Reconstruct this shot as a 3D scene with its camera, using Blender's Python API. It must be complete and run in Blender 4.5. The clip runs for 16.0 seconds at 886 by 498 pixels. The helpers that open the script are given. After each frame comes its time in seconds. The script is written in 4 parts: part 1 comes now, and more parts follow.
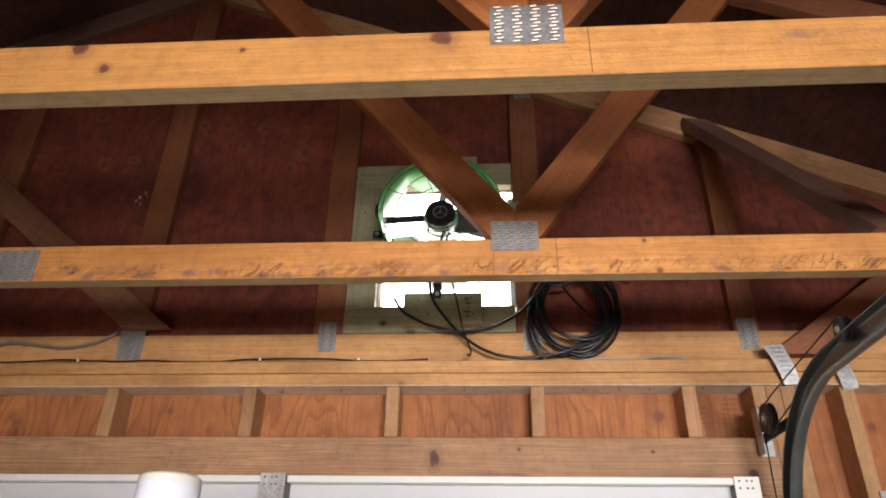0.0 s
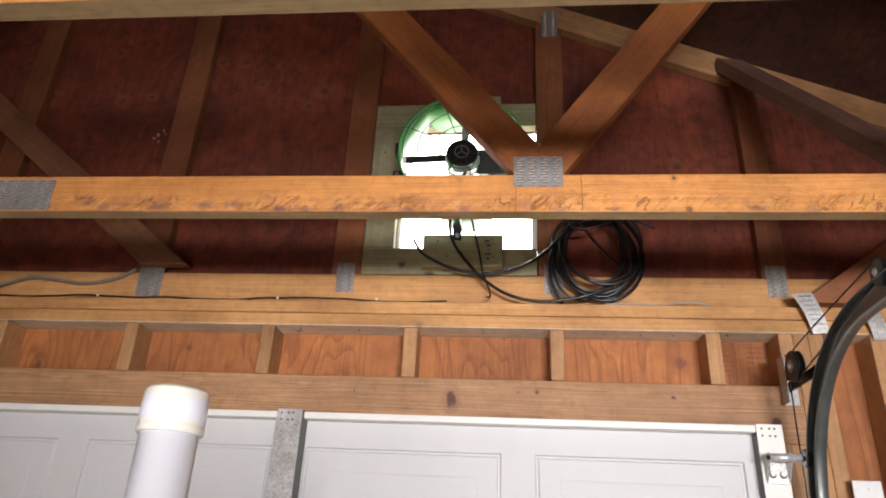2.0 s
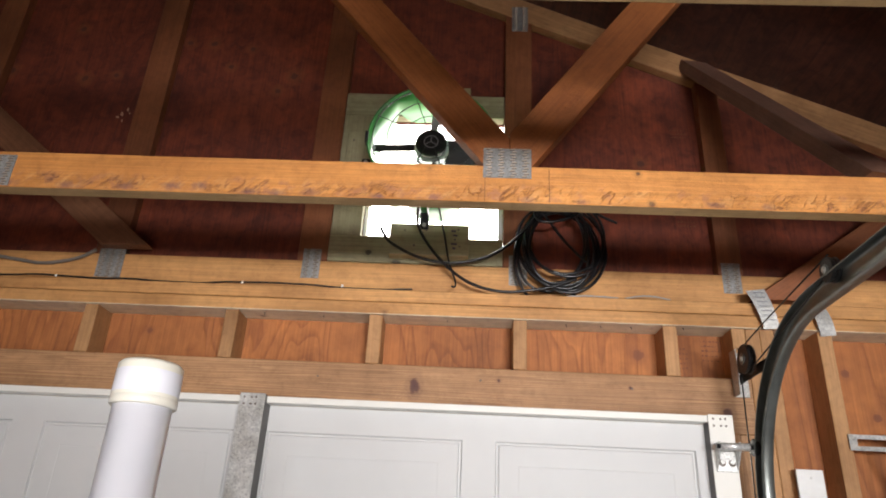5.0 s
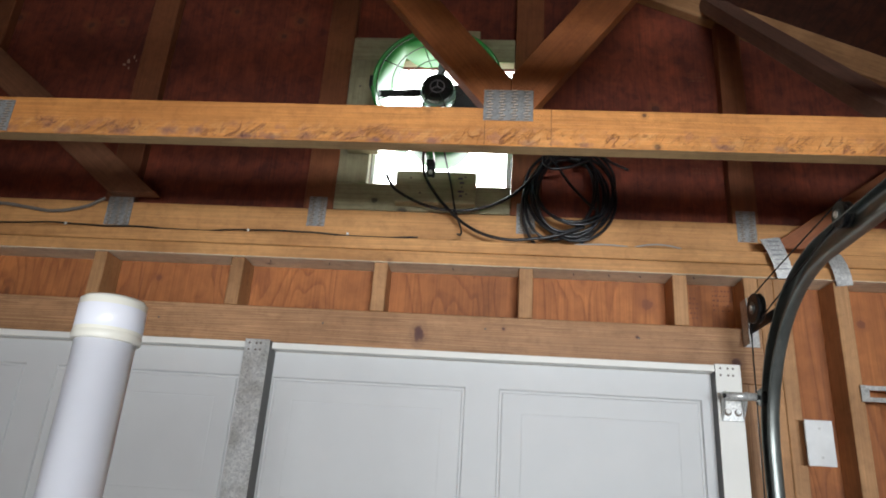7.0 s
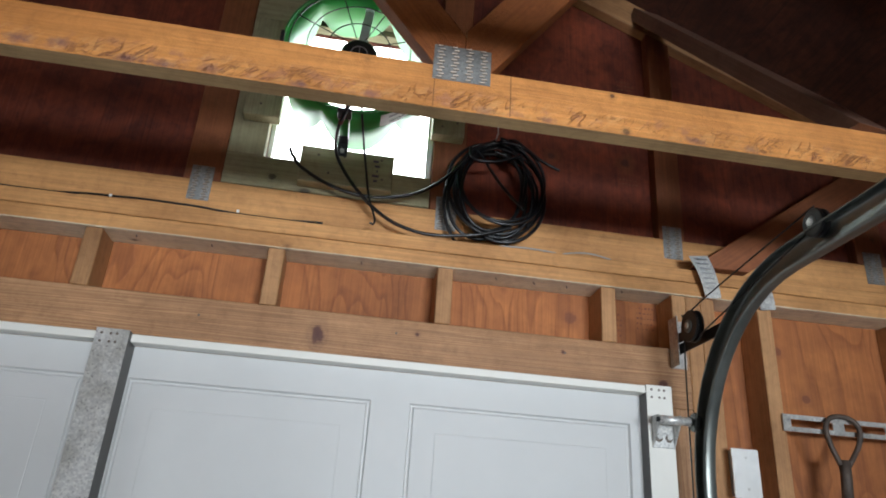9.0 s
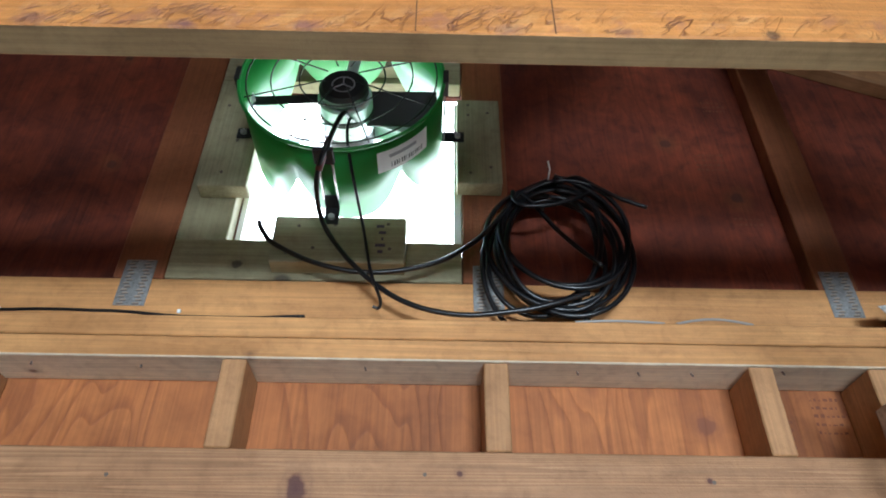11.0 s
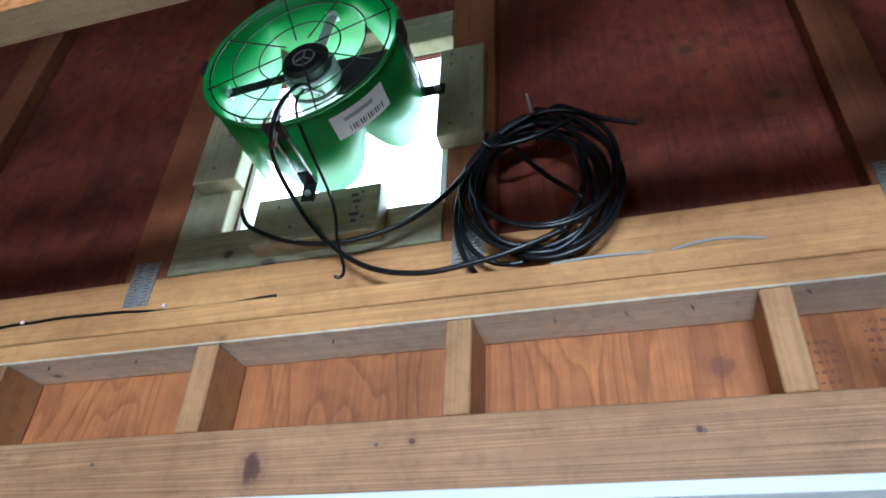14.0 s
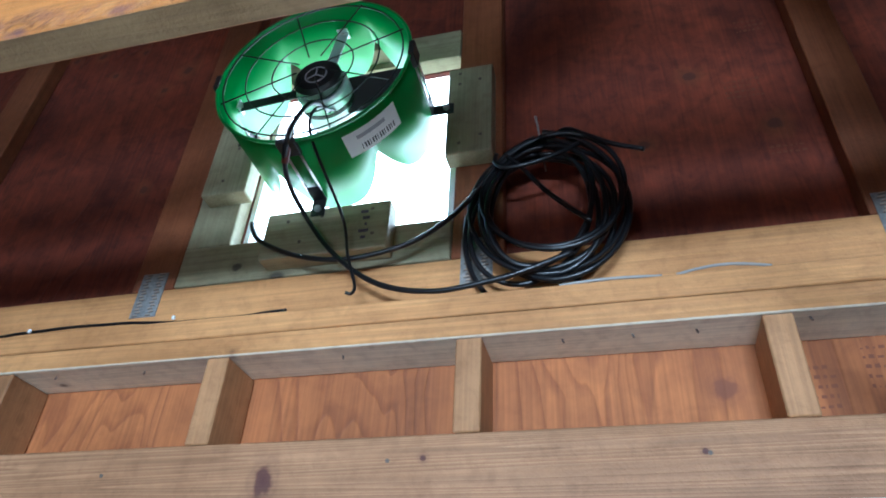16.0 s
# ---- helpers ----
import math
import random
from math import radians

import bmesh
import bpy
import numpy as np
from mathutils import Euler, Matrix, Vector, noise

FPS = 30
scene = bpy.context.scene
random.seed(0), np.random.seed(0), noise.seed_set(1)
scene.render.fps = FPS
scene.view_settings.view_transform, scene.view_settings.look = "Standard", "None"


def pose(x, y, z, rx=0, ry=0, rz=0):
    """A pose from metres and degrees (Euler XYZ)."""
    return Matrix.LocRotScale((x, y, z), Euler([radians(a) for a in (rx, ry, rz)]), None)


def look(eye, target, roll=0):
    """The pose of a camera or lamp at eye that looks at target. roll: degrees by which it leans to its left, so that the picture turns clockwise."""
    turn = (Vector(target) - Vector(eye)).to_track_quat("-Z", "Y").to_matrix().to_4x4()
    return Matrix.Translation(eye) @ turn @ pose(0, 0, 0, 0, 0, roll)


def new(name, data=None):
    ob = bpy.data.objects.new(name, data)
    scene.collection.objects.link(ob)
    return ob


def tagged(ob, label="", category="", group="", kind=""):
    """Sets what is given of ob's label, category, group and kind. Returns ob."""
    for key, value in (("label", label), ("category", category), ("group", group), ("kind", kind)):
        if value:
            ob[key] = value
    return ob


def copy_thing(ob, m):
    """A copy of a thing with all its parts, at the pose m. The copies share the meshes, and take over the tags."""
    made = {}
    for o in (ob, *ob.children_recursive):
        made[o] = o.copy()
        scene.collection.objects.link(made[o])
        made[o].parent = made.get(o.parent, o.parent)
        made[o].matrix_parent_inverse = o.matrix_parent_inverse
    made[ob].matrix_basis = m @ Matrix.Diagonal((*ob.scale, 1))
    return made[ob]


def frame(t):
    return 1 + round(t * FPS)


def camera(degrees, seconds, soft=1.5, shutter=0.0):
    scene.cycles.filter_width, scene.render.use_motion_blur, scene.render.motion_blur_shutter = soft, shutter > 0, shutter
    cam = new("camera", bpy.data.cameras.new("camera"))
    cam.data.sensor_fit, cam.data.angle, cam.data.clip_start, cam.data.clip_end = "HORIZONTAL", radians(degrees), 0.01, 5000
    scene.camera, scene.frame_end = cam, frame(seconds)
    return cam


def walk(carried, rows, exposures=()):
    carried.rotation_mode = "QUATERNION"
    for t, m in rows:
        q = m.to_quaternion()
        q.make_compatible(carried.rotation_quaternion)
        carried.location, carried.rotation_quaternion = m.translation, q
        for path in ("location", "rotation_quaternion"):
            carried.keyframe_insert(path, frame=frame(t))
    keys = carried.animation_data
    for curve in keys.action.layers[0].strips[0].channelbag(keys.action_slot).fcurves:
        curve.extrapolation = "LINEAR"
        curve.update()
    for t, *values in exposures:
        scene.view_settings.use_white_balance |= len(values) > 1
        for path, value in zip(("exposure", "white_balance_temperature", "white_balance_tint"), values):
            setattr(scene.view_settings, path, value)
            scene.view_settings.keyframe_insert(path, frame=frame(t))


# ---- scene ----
cam = camera(65.9, 16.0, soft=1.9)
PATH = [
    (0, (-0.024, 0.135, 1.801), (-0.154, 1.889, 2.754), 1.1),
    (0.5, (-0.031, 0.143, 1.798), (-0.216, 1.903, 2.73), 1.7),
    (1, (-0.024, 0.173, 1.791), (-0.225, 1.953, 2.679), 2.4),
    (1.5, (-0.025, 0.183, 1.787), (-0.217, 1.985, 2.633), 2.5),
    (2, (-0.025, 0.191, 1.782), (-0.217, 1.999, 2.617), 2.9),
    (2.5, (-0.022, 0.191, 1.778), (-0.215, 2.02, 2.564), 3.6),
    (3, (-0.032, 0.174, 1.775), (-0.172, 2.018, 2.537), 4.5),
    (3.2, (-0.035, 0.173, 1.776), (-0.131, 2.023, 2.532), 4.6),
    (5.3, (-0.038, 0.181, 1.758), (-0.129, 2.001, 2.582), 2.7),
    (5.5, (-0.043, 0.187, 1.748), (-0.172, 2.027, 2.52), 3.0),
    (6, (-0.041, 0.194, 1.733), (-0.218, 2.061, 2.427), 3.8),
    (6.5, (-0.015, 0.2, 1.749), (-0.193, 2.076, 2.42), 4.0),
    (7, (0.021, 0.211, 1.76), (-0.132, 2.08, 2.453), 3.9),
    (7.5, (0.069, 0.231, 1.769), (-0.071, 2.082, 2.514), 4.6),
    (8, (0.019, 0.324, 1.762), (-0.083, 2.181, 2.498), 5.1),
    (8.5, (-0.048, 0.395, 1.771), (0.092, 2.249, 2.509), 2.8),
    (9, (-0.108, 0.474, 1.765), (0.137, 2.296, 2.553), 3.9),
    (9.5, (-0.055, 0.674, 1.778), (0.216, 2.46, 2.635), 3.4),
    (10, (-0.022, 0.872, 1.838), (0.135, 2.578, 2.87), 3.9),
    (10.2, (-0.022, 0.942, 1.858), (0.119, 2.589, 2.984), 3.1),
    (12.3, (0.234, 1.077, 1.908), (-0.105, 2.618, 3.136), -0.8),
    (12.5, (0.283, 1.077, 1.913), (-0.114, 2.595, 3.153), -0.3),
    (13, (0.336, 1.144, 1.908), (-0.159, 2.644, 3.136), 1.4),
    (13.5, (0.326, 1.187, 1.9), (-0.188, 2.727, 3.067), 2.1),
    (14, (0.337, 1.187, 1.901), (-0.158, 2.746, 3.052), 3.0),
    (14.5, (0.325, 1.166, 1.905), (-0.083, 2.756, 3.048), 2.3),
    (15, (0.321, 1.161, 1.902), (-0.079, 2.751, 3.048), 2.7),
    (15.5, (0.311, 1.157, 1.897), (-0.114, 2.729, 3.058), 3.2),
    (16, (0.309, 1.152, 1.902), (-0.146, 2.709, 3.073), 3.4),
]
EXPOSURES = [(0, 2.10, 7200, 21), (1, 2.24, 7200, 21), (5.4, 2.12, 7250, 17), (6, 1.94, 6950, 14), (7, 1.80, 6650, 12), (9, 1.76, 6400, 10), (10.2, 1.95, 6100, 8), (12.3, 2.22, 5550, 6), (16, 2.24, 4980, 3)]
walk(cam, [(t, look(eye, target, roll)) for t, eye, target, roll in PATH], EXPOSURES)

# ---- light ----
world = bpy.data.worlds.new("sky")
scene.world = world
world.use_nodes = True
wn, wl = world.node_tree.nodes, world.node_tree.links
sky = wn.new("ShaderNodeTexSky")
sky.sky_type, sky.sun_disc = "NISHITA", False
sky.sun_elevation, sky.sun_rotation = radians(50), radians(121)
sky.dust_density = 4.0
wn["Background"].inputs["Strength"].default_value = 0.15
wl.new(sky.outputs["Color"], wn["Background"].inputs["Color"])

sun = new("sun", bpy.data.lights.new("sun", "SUN"))
sun.data.energy, sun.data.angle, sun.data.color = 3.0, radians(0.6), (1.0, 0.95, 0.88)
sun.matrix_world = look((10, -6, 14), (0, 0, 0))

# daylight from an assumed window behind, and a fill lamp in an added doorway
window_light = new("window_daylight", bpy.data.lights.new("window_daylight", "AREA"))
window_light.data.shape, window_light.data.size, window_light.data.size_y = "RECTANGLE", 1.5, 0.50
window_light.data.energy, window_light.data.color = 6.6, (0.84, 0.93, 1.0)
window_light.matrix_world = look((0.85, -2.65, 1.70), (0.12, 2.0, 2.62))
window_light.data.spread = radians(60)
fill_light = new("doorway_daylight", bpy.data.lights.new("doorway_daylight", "AREA"))
fill_light.data.shape, fill_light.data.size, fill_light.data.size_y = "RECTANGLE", 0.85, 1.7
fill_light.data.energy, fill_light.data.color = 1.2, (0.86, 0.94, 1.0)
fill_light.matrix_world = look((-0.55, -2.65, 0.95), (-0.15, 2.0, 2.6))
fill_light.data.spread = radians(90)


# ---- materials ----


def nodes_of(name):
    m = bpy.data.materials.new(name)
    m.use_nodes = True
    nt = m.node_tree
    return m, nt.nodes, nt.links, nt.nodes["Principled BSDF"]


def ramp(n, stops):
    r = n.new("ShaderNodeValToRGB")
    e = r.color_ramp.elements
    while len(e) < len(stops):
        e.new(0.5)
    for k, (p, c) in enumerate(stops):
        e[k].position, e[k].color = p, (*c, 1) if len(c) == 3 else c
    return r


def math_node(n, l, op, a, b):
    m = n.new("ShaderNodeMath")
    m.operation = op
    for k, v in enumerate((a, b)):
        if isinstance(v, (int, float)):
            m.inputs[k].default_value = v
        else:
            l.new(v, m.inputs[k])
    return m.outputs[0]


def mix(n, l, kind, fac, a, b):
    m = n.new("ShaderNodeMix")
    m.data_type, m.blend_type = "RGBA", kind
    for k, v in ((0, fac), (6, a), (7, b)):
        if isinstance(v, (int, float)):
            m.inputs[k].default_value = v
        elif isinstance(v, tuple):
            m.inputs[k].default_value = (*v, 1)
        else:
            l.new(v, m.inputs[k])
    return m.outputs[2]


def coords(n, l, scale, offset_by_object=True):
    tc, mp = n.new("ShaderNodeTexCoord"), n.new("ShaderNodeMapping")
    mp.inputs["Scale"].default_value = scale
    src = tc.outputs["Object"]
    if offset_by_object:
        info, vm = n.new("ShaderNodeObjectInfo"), n.new("ShaderNodeVectorMath")
        sc = n.new("ShaderNodeVectorMath")
        sc.operation = "SCALE"
        comb = n.new("ShaderNodeCombineXYZ")
        for k in range(3):
            l.new(info.outputs["Random"], comb.inputs[k])
        l.new(comb.outputs[0], sc.inputs[0])
        sc.inputs["Scale"].default_value = 37.0
        vm.operation = "ADD"
        l.new(src, vm.inputs[0])
        l.new(sc.outputs[0], vm.inputs[1])
        src = vm.outputs[0]
    l.new(src, mp.inputs["Vector"])
    return mp.outputs[0], src


def noise_node(n, l, vec, scale, detail=4.0, rough=0.55, dist=0.0):
    t = n.new("ShaderNodeTexNoise")
    l.new(vec, t.inputs["Vector"])
    t.inputs["Scale"].default_value, t.inputs["Detail"].default_value = scale, detail
    t.inputs["Roughness"].default_value, t.inputs["Distortion"].default_value = rough, dist
    return t.outputs["Fac"]


def spot(n, l, c, sx, sz, sr, colour, tall=1.0, halo=None):
    """One knot at its own place on a board or sheet: a dark heart in a browner ring."""
    tc, mp = n.new("ShaderNodeTexCoord"), n.new("ShaderNodeMapping")
    mp.inputs["Location"].default_value = (-sx / sr, 0, -sz / sr / tall)
    mp.inputs["Scale"].default_value = (1 / sr, 0, 1 / sr / tall)
    l.new(tc.outputs["Object"], mp.inputs["Vector"])
    ln = n.new("ShaderNodeVectorMath")
    ln.operation = "LENGTH"
    l.new(mp.outputs[0], ln.inputs[0])
    wob = noise_node(n, l, tc.outputs["Object"], 60.0, 2, 0.5)
    d = math_node(n, l, "ADD", ln.outputs["Value"], math_node(n, l, "MULTIPLY", math_node(n, l, "SUBTRACT", wob, 0.5), 0.9))
    r = ramp(n, [(0.0, (0.95, 0.95, 0.95)), (0.24, (0.85, 0.85, 0.85)), (0.31, (0.42, 0.42, 0.42)), (0.40, (0.16, 0.16, 0.16)), (0.50, (0.22, 0.22, 0.22)), (0.60, (0.05, 0.05, 0.05)), (0.76, (0, 0, 0))])
    l.new(math_node(n, l, "MULTIPLY", d, 0.4), r.inputs[0])
    if halo:
        hr = ramp(n, [(0.25, (0.4, 0.4, 0.4)), (0.95, (0, 0, 0))])
        rag = noise_node(n, l, tc.outputs["Object"], 28.0, 3, 0.6)
        l.new(math_node(n, l, "ADD", math_node(n, l, "MULTIPLY", d, 0.42), math_node(n, l, "MULTIPLY", math_node(n, l, "SUBTRACT", rag, 0.5), 1.4)), hr.inputs[0])
        c = mix(n, l, "MIX", hr.outputs[0], c, halo)
    return mix(n, l, "MIX", r.outputs[0], c, colour)


def smudge(n, l, c, sx, sz, rx, rz, colour, amount=0.7):
    """One soft ragged stain at its own place on a board."""
    tc, mp = n.new("ShaderNodeTexCoord"), n.new("ShaderNodeMapping")
    mp.inputs["Location"].default_value = (-sx / rx, 0, -sz / rz)
    mp.inputs["Scale"].default_value = (1 / rx, 0, 1 / rz)
    l.new(tc.outputs["Object"], mp.inputs["Vector"])
    ln = n.new("ShaderNodeVectorMath")
    ln.operation = "LENGTH"
    l.new(mp.outputs[0], ln.inputs[0])
    rag = noise_node(n, l, tc.outputs["Object"], 95.0, 4, 0.65)
    d = math_node(n, l, "ADD", ln.outputs["Value"], math_node(n, l, "MULTIPLY", math_node(n, l, "SUBTRACT", rag, 0.5), 1.8))
    r = ramp(n, [(0.15, (amount,) * 3), (0.62, (amount * 0.45,) * 3), (1.0, (0, 0, 0))])
    l.new(d, r.inputs[0])
    return mix(n, l, "MIX", r.outputs[0], c, colour)


def lumber_material(name, light, dark, knot=(0.09, 0.035, 0.015), knots=2.2, grain=1.0, rough=0.62, gouge=False, stain=0.35, spread=0.3, spots=(), lines=0.36, run=0.35, stains=(), sawn=0.4):
    """Sawn softwood, grain along the piece's own x."""
    m, n, l, b = nodes_of(name)
    v, src = coords(n, l, (run, 9.0, 9.0))
    # a knot bends the grain round it
    kv = n.new("ShaderNodeMapping")
    kv.inputs["Scale"].default_value = (2.6, 3.2, 3.2)
    l.new(src, kv.inputs["Vector"])
    vor = n.new("ShaderNodeTexVoronoi")
    vor.inputs["Scale"].default_value = knots
    l.new(kv.outputs[0], vor.inputs["Vector"])
    near = ramp(n, [(0.0, (1, 1, 1)), (0.2, (0, 0, 0))])
    l.new(vor.outputs["Distance"], near.inputs[0])
    bend = n.new("ShaderNodeVectorMath")
    bend.operation = "SCALE"
    l.new(near.outputs[0], bend.inputs[0])
    bend.inputs["Scale"].default_value = 0.35
    vv = n.new("ShaderNodeVectorMath")
    vv.operation = "ADD"
    l.new(v, vv.inputs[0])
    l.new(bend.outputs[0], vv.inputs[1])
    wob = noise_node(n, l, vv.outputs[0], 1.1, 3, 0.5)
    ring = math_node(n, l, "FRACT", math_node(n, l, "MULTIPLY", wob, 9.0 * grain), 0.0)
    ringr = ramp(n, [(0.0, (0.15, 0.15, 0.15)), (0.65, (0.75, 0.75, 0.75)), (0.93, (1, 1, 1)), (1.0, (0.2, 0.2, 0.2))])
    l.new(ring, ringr.inputs[0])
    fv = n.new("ShaderNodeMapping")
    fv.inputs["Scale"].default_value = (5.0, 220.0, 220.0)
    l.new(src, fv.inputs["Vector"])
    fine = noise_node(n, l, fv.outputs[0], 1.0, 3, 0.6)
    big = noise_node(n, l, src, 3.2, 3, 0.6)
    c = mix(n, l, "MIX", math_node(n, l, "MULTIPLY", ringr.outputs[0], lines), light, dark)
    finer = ramp(n, [(0.3, (0.72, 0.70, 0.68)), (0.7, (1.08, 1.07, 1.06))])
    l.new(fine, finer.inputs[0])
    c = mix(n, l, "MULTIPLY", 0.8, c, finer.outputs[0])
    mott = noise_node(n, l, src, 38.0, 4, 0.65, 0.4)
    mr = ramp(n, [(0.32, (0.80, 0.77, 0.74)), (0.5, (1, 1, 1)), (0.68, (1.10, 1.10, 1.08))])
    l.new(mott, mr.inputs[0])
    c = mix(n, l, "MULTIPLY", 0.75, c, mr.outputs[0])
    bigr = ramp(n, [(0.32, (1 - stain, 1 - 1.15 * stain, 1 - 1.3 * stain)), (0.62, (1, 1, 1))])
    l.new(big, bigr.inputs[0])
    c = mix(n, l, "MULTIPLY", 0.9, c, bigr.outputs[0])
    info = n.new("ShaderNodeObjectInfo")
    tone = ramp(n, [(0.0, (1 - spread, 1 - spread * 1.1, 1 - spread * 1.2)), (1.0, (1.05, 1.05, 1.05))])
    l.new(info.outputs["Random"], tone.inputs[0])
    c = mix(n, l, "MULTIPLY", 1.0, c, tone.outputs[0])
    kr = ramp(n, [(0.035, (1, 1, 1)), (0.06, (0.25, 0.25, 0.25)), (0.10, (0, 0, 0))])
    l.new(vor.outputs["Distance"], kr.inputs[0])
    c = mix(n, l, "MIX", math_node(n, l, "MULTIPLY", kr.outputs[0], 0.85), c, knot)
    for sx, sz, sr, *tall in spots:
        c = spot(n, l, c, sx, sz, sr, knot, *tall)
    for sx, sz, rx, rz, amount in stains:
        c = smudge(n, l, c, sx, sz, rx, rz, (0.17, 0.075, 0.075), amount)
    saw = noise_node(n, l, src, 170.0, 3, 0.7)
    height = math_node(n, l, "ADD", math_node(n, l, "MULTIPLY", fine, 0.4), math_node(n, l, "ADD", math_node(n, l, "MULTIPLY", ringr.outputs[0], 0.2), math_node(n, l, "MULTIPLY", saw, 0.8)))
    strength = sawn
    if gouge:
        sep = n.new("ShaderNodeSeparateXYZ")
        tc = n.new("ShaderNodeTexCoord")
        l.new(tc.outputs["Object"], sep.inputs[0])
        band = ramp(n, [(0.004, (0, 0, 0)), (0.05, (1, 1, 1)), (0.32, (1, 1, 1)), (0.52, (0, 0, 0))])
        l.new(math_node(n, l, "MULTIPLY", math_node(n, l, "ADD", sep.outputs[2], 0.0445), 11.2), band.inputs[0])
        def slanted(lean, scale, seed):
            turn, size = n.new("ShaderNodeMapping"), n.new("ShaderNodeMapping")
            turn.inputs["Rotation"].default_value = (0, radians(lean - 90), 0)
            size.inputs["Scale"].default_value, size.inputs["Location"].default_value = scale, (seed, 0, 0)
            l.new(tc.outputs["Object"], turn.inputs["Vector"])
            l.new(turn.outputs[0], size.inputs["Vector"])
            return size.outputs[0]

        def scratch(lean, scale, seed, wide):
            f = noise_node(n, l, slanted(lean, scale, seed), 1.0, 3, 0.55, 0.6)
            r = ramp(n, [(0.5 - wide, (0, 0, 0)), (0.5, (1, 1, 1)), (0.5 + wide, (0, 0, 0))])
            l.new(f, r.inputs[0])
            return r.outputs[0]

        worn = ramp(n, [(0.50, (0, 0, 0)), (0.62, (1, 1, 1))])
        l.new(noise_node(n, l, tc.outputs["Object"], 9.0, 3, 0.6), worn.inputs[0])
        f1 = math_node(n, l, "MULTIPLY", math_node(n, l, "MULTIPLY", band.outputs[0], worn.outputs[0]), scratch(52, (46.0, 0.0, 15.0), 0.0, 0.030))
        where = ramp(n, [(0.51, (0, 0, 0)), (0.60, (1, 1, 1))])
        l.new(noise_node(n, l, tc.outputs["Object"], 17.0, 2, 0.5), where.inputs[0])
        f2 = math_node(n, l, "MULTIPLY", math_node(n, l, "MULTIPLY", band.outputs[0], where.outputs[0]), scratch(40, (58.0, 0.0, 13.0), 7.0, 0.026))
        patch = ramp(n, [(0.54, (0, 0, 0)), (0.68, (1, 1, 1))])
        l.new(noise_node(n, l, tc.outputs["Object"], 34.0, 4, 0.6), patch.inputs[0])
        lit = ramp(n, [(0.50, (0, 0, 0)), (0.70, (1, 1, 1))])
        l.new(noise_node(n, l, slanted(40, (60.0, 1.0, 22.0), 21.0), 1.0, 4, 0.65, 0.5), lit.inputs[0])
        c = mix(n, l, "MIX", math_node(n, l, "MULTIPLY", math_node(n, l, "MULTIPLY", band.outputs[0], lit.outputs[0]), 0.4), c, (0.80, 0.44, 0.17))
        c = mix(n, l, "MIX", math_node(n, l, "MULTIPLY", math_node(n, l, "MULTIPLY", band.outputs[0], patch.outputs[0]), 0.5), c, (0.33, 0.13, 0.085))
        c = mix(n, l, "MIX", math_node(n, l, "MULTIPLY", f1, 0.65), c, (0.24, 0.08, 0.04))
        c = mix(n, l, "MIX", math_node(n, l, "MULTIPLY", f2, 0.75), c, (0.17, 0.052, 0.028))
        cut = math_node(n, l, "MAXIMUM", f1, f2)
        height = math_node(n, l, "SUBTRACT", height, math_node(n, l, "MULTIPLY", cut, 2.0))
        strength = 0.6
    l.new(c, b.inputs["Base Color"])
    b.inputs["Roughness"].default_value = rough
    bump = n.new("ShaderNodeBump")
    bump.inputs["Strength"].default_value, bump.inputs["Distance"].default_value = strength, 0.004
    l.new(height, bump.inputs["Height"])
    l.new(bump.outputs[0], b.inputs["Normal"])
    return m


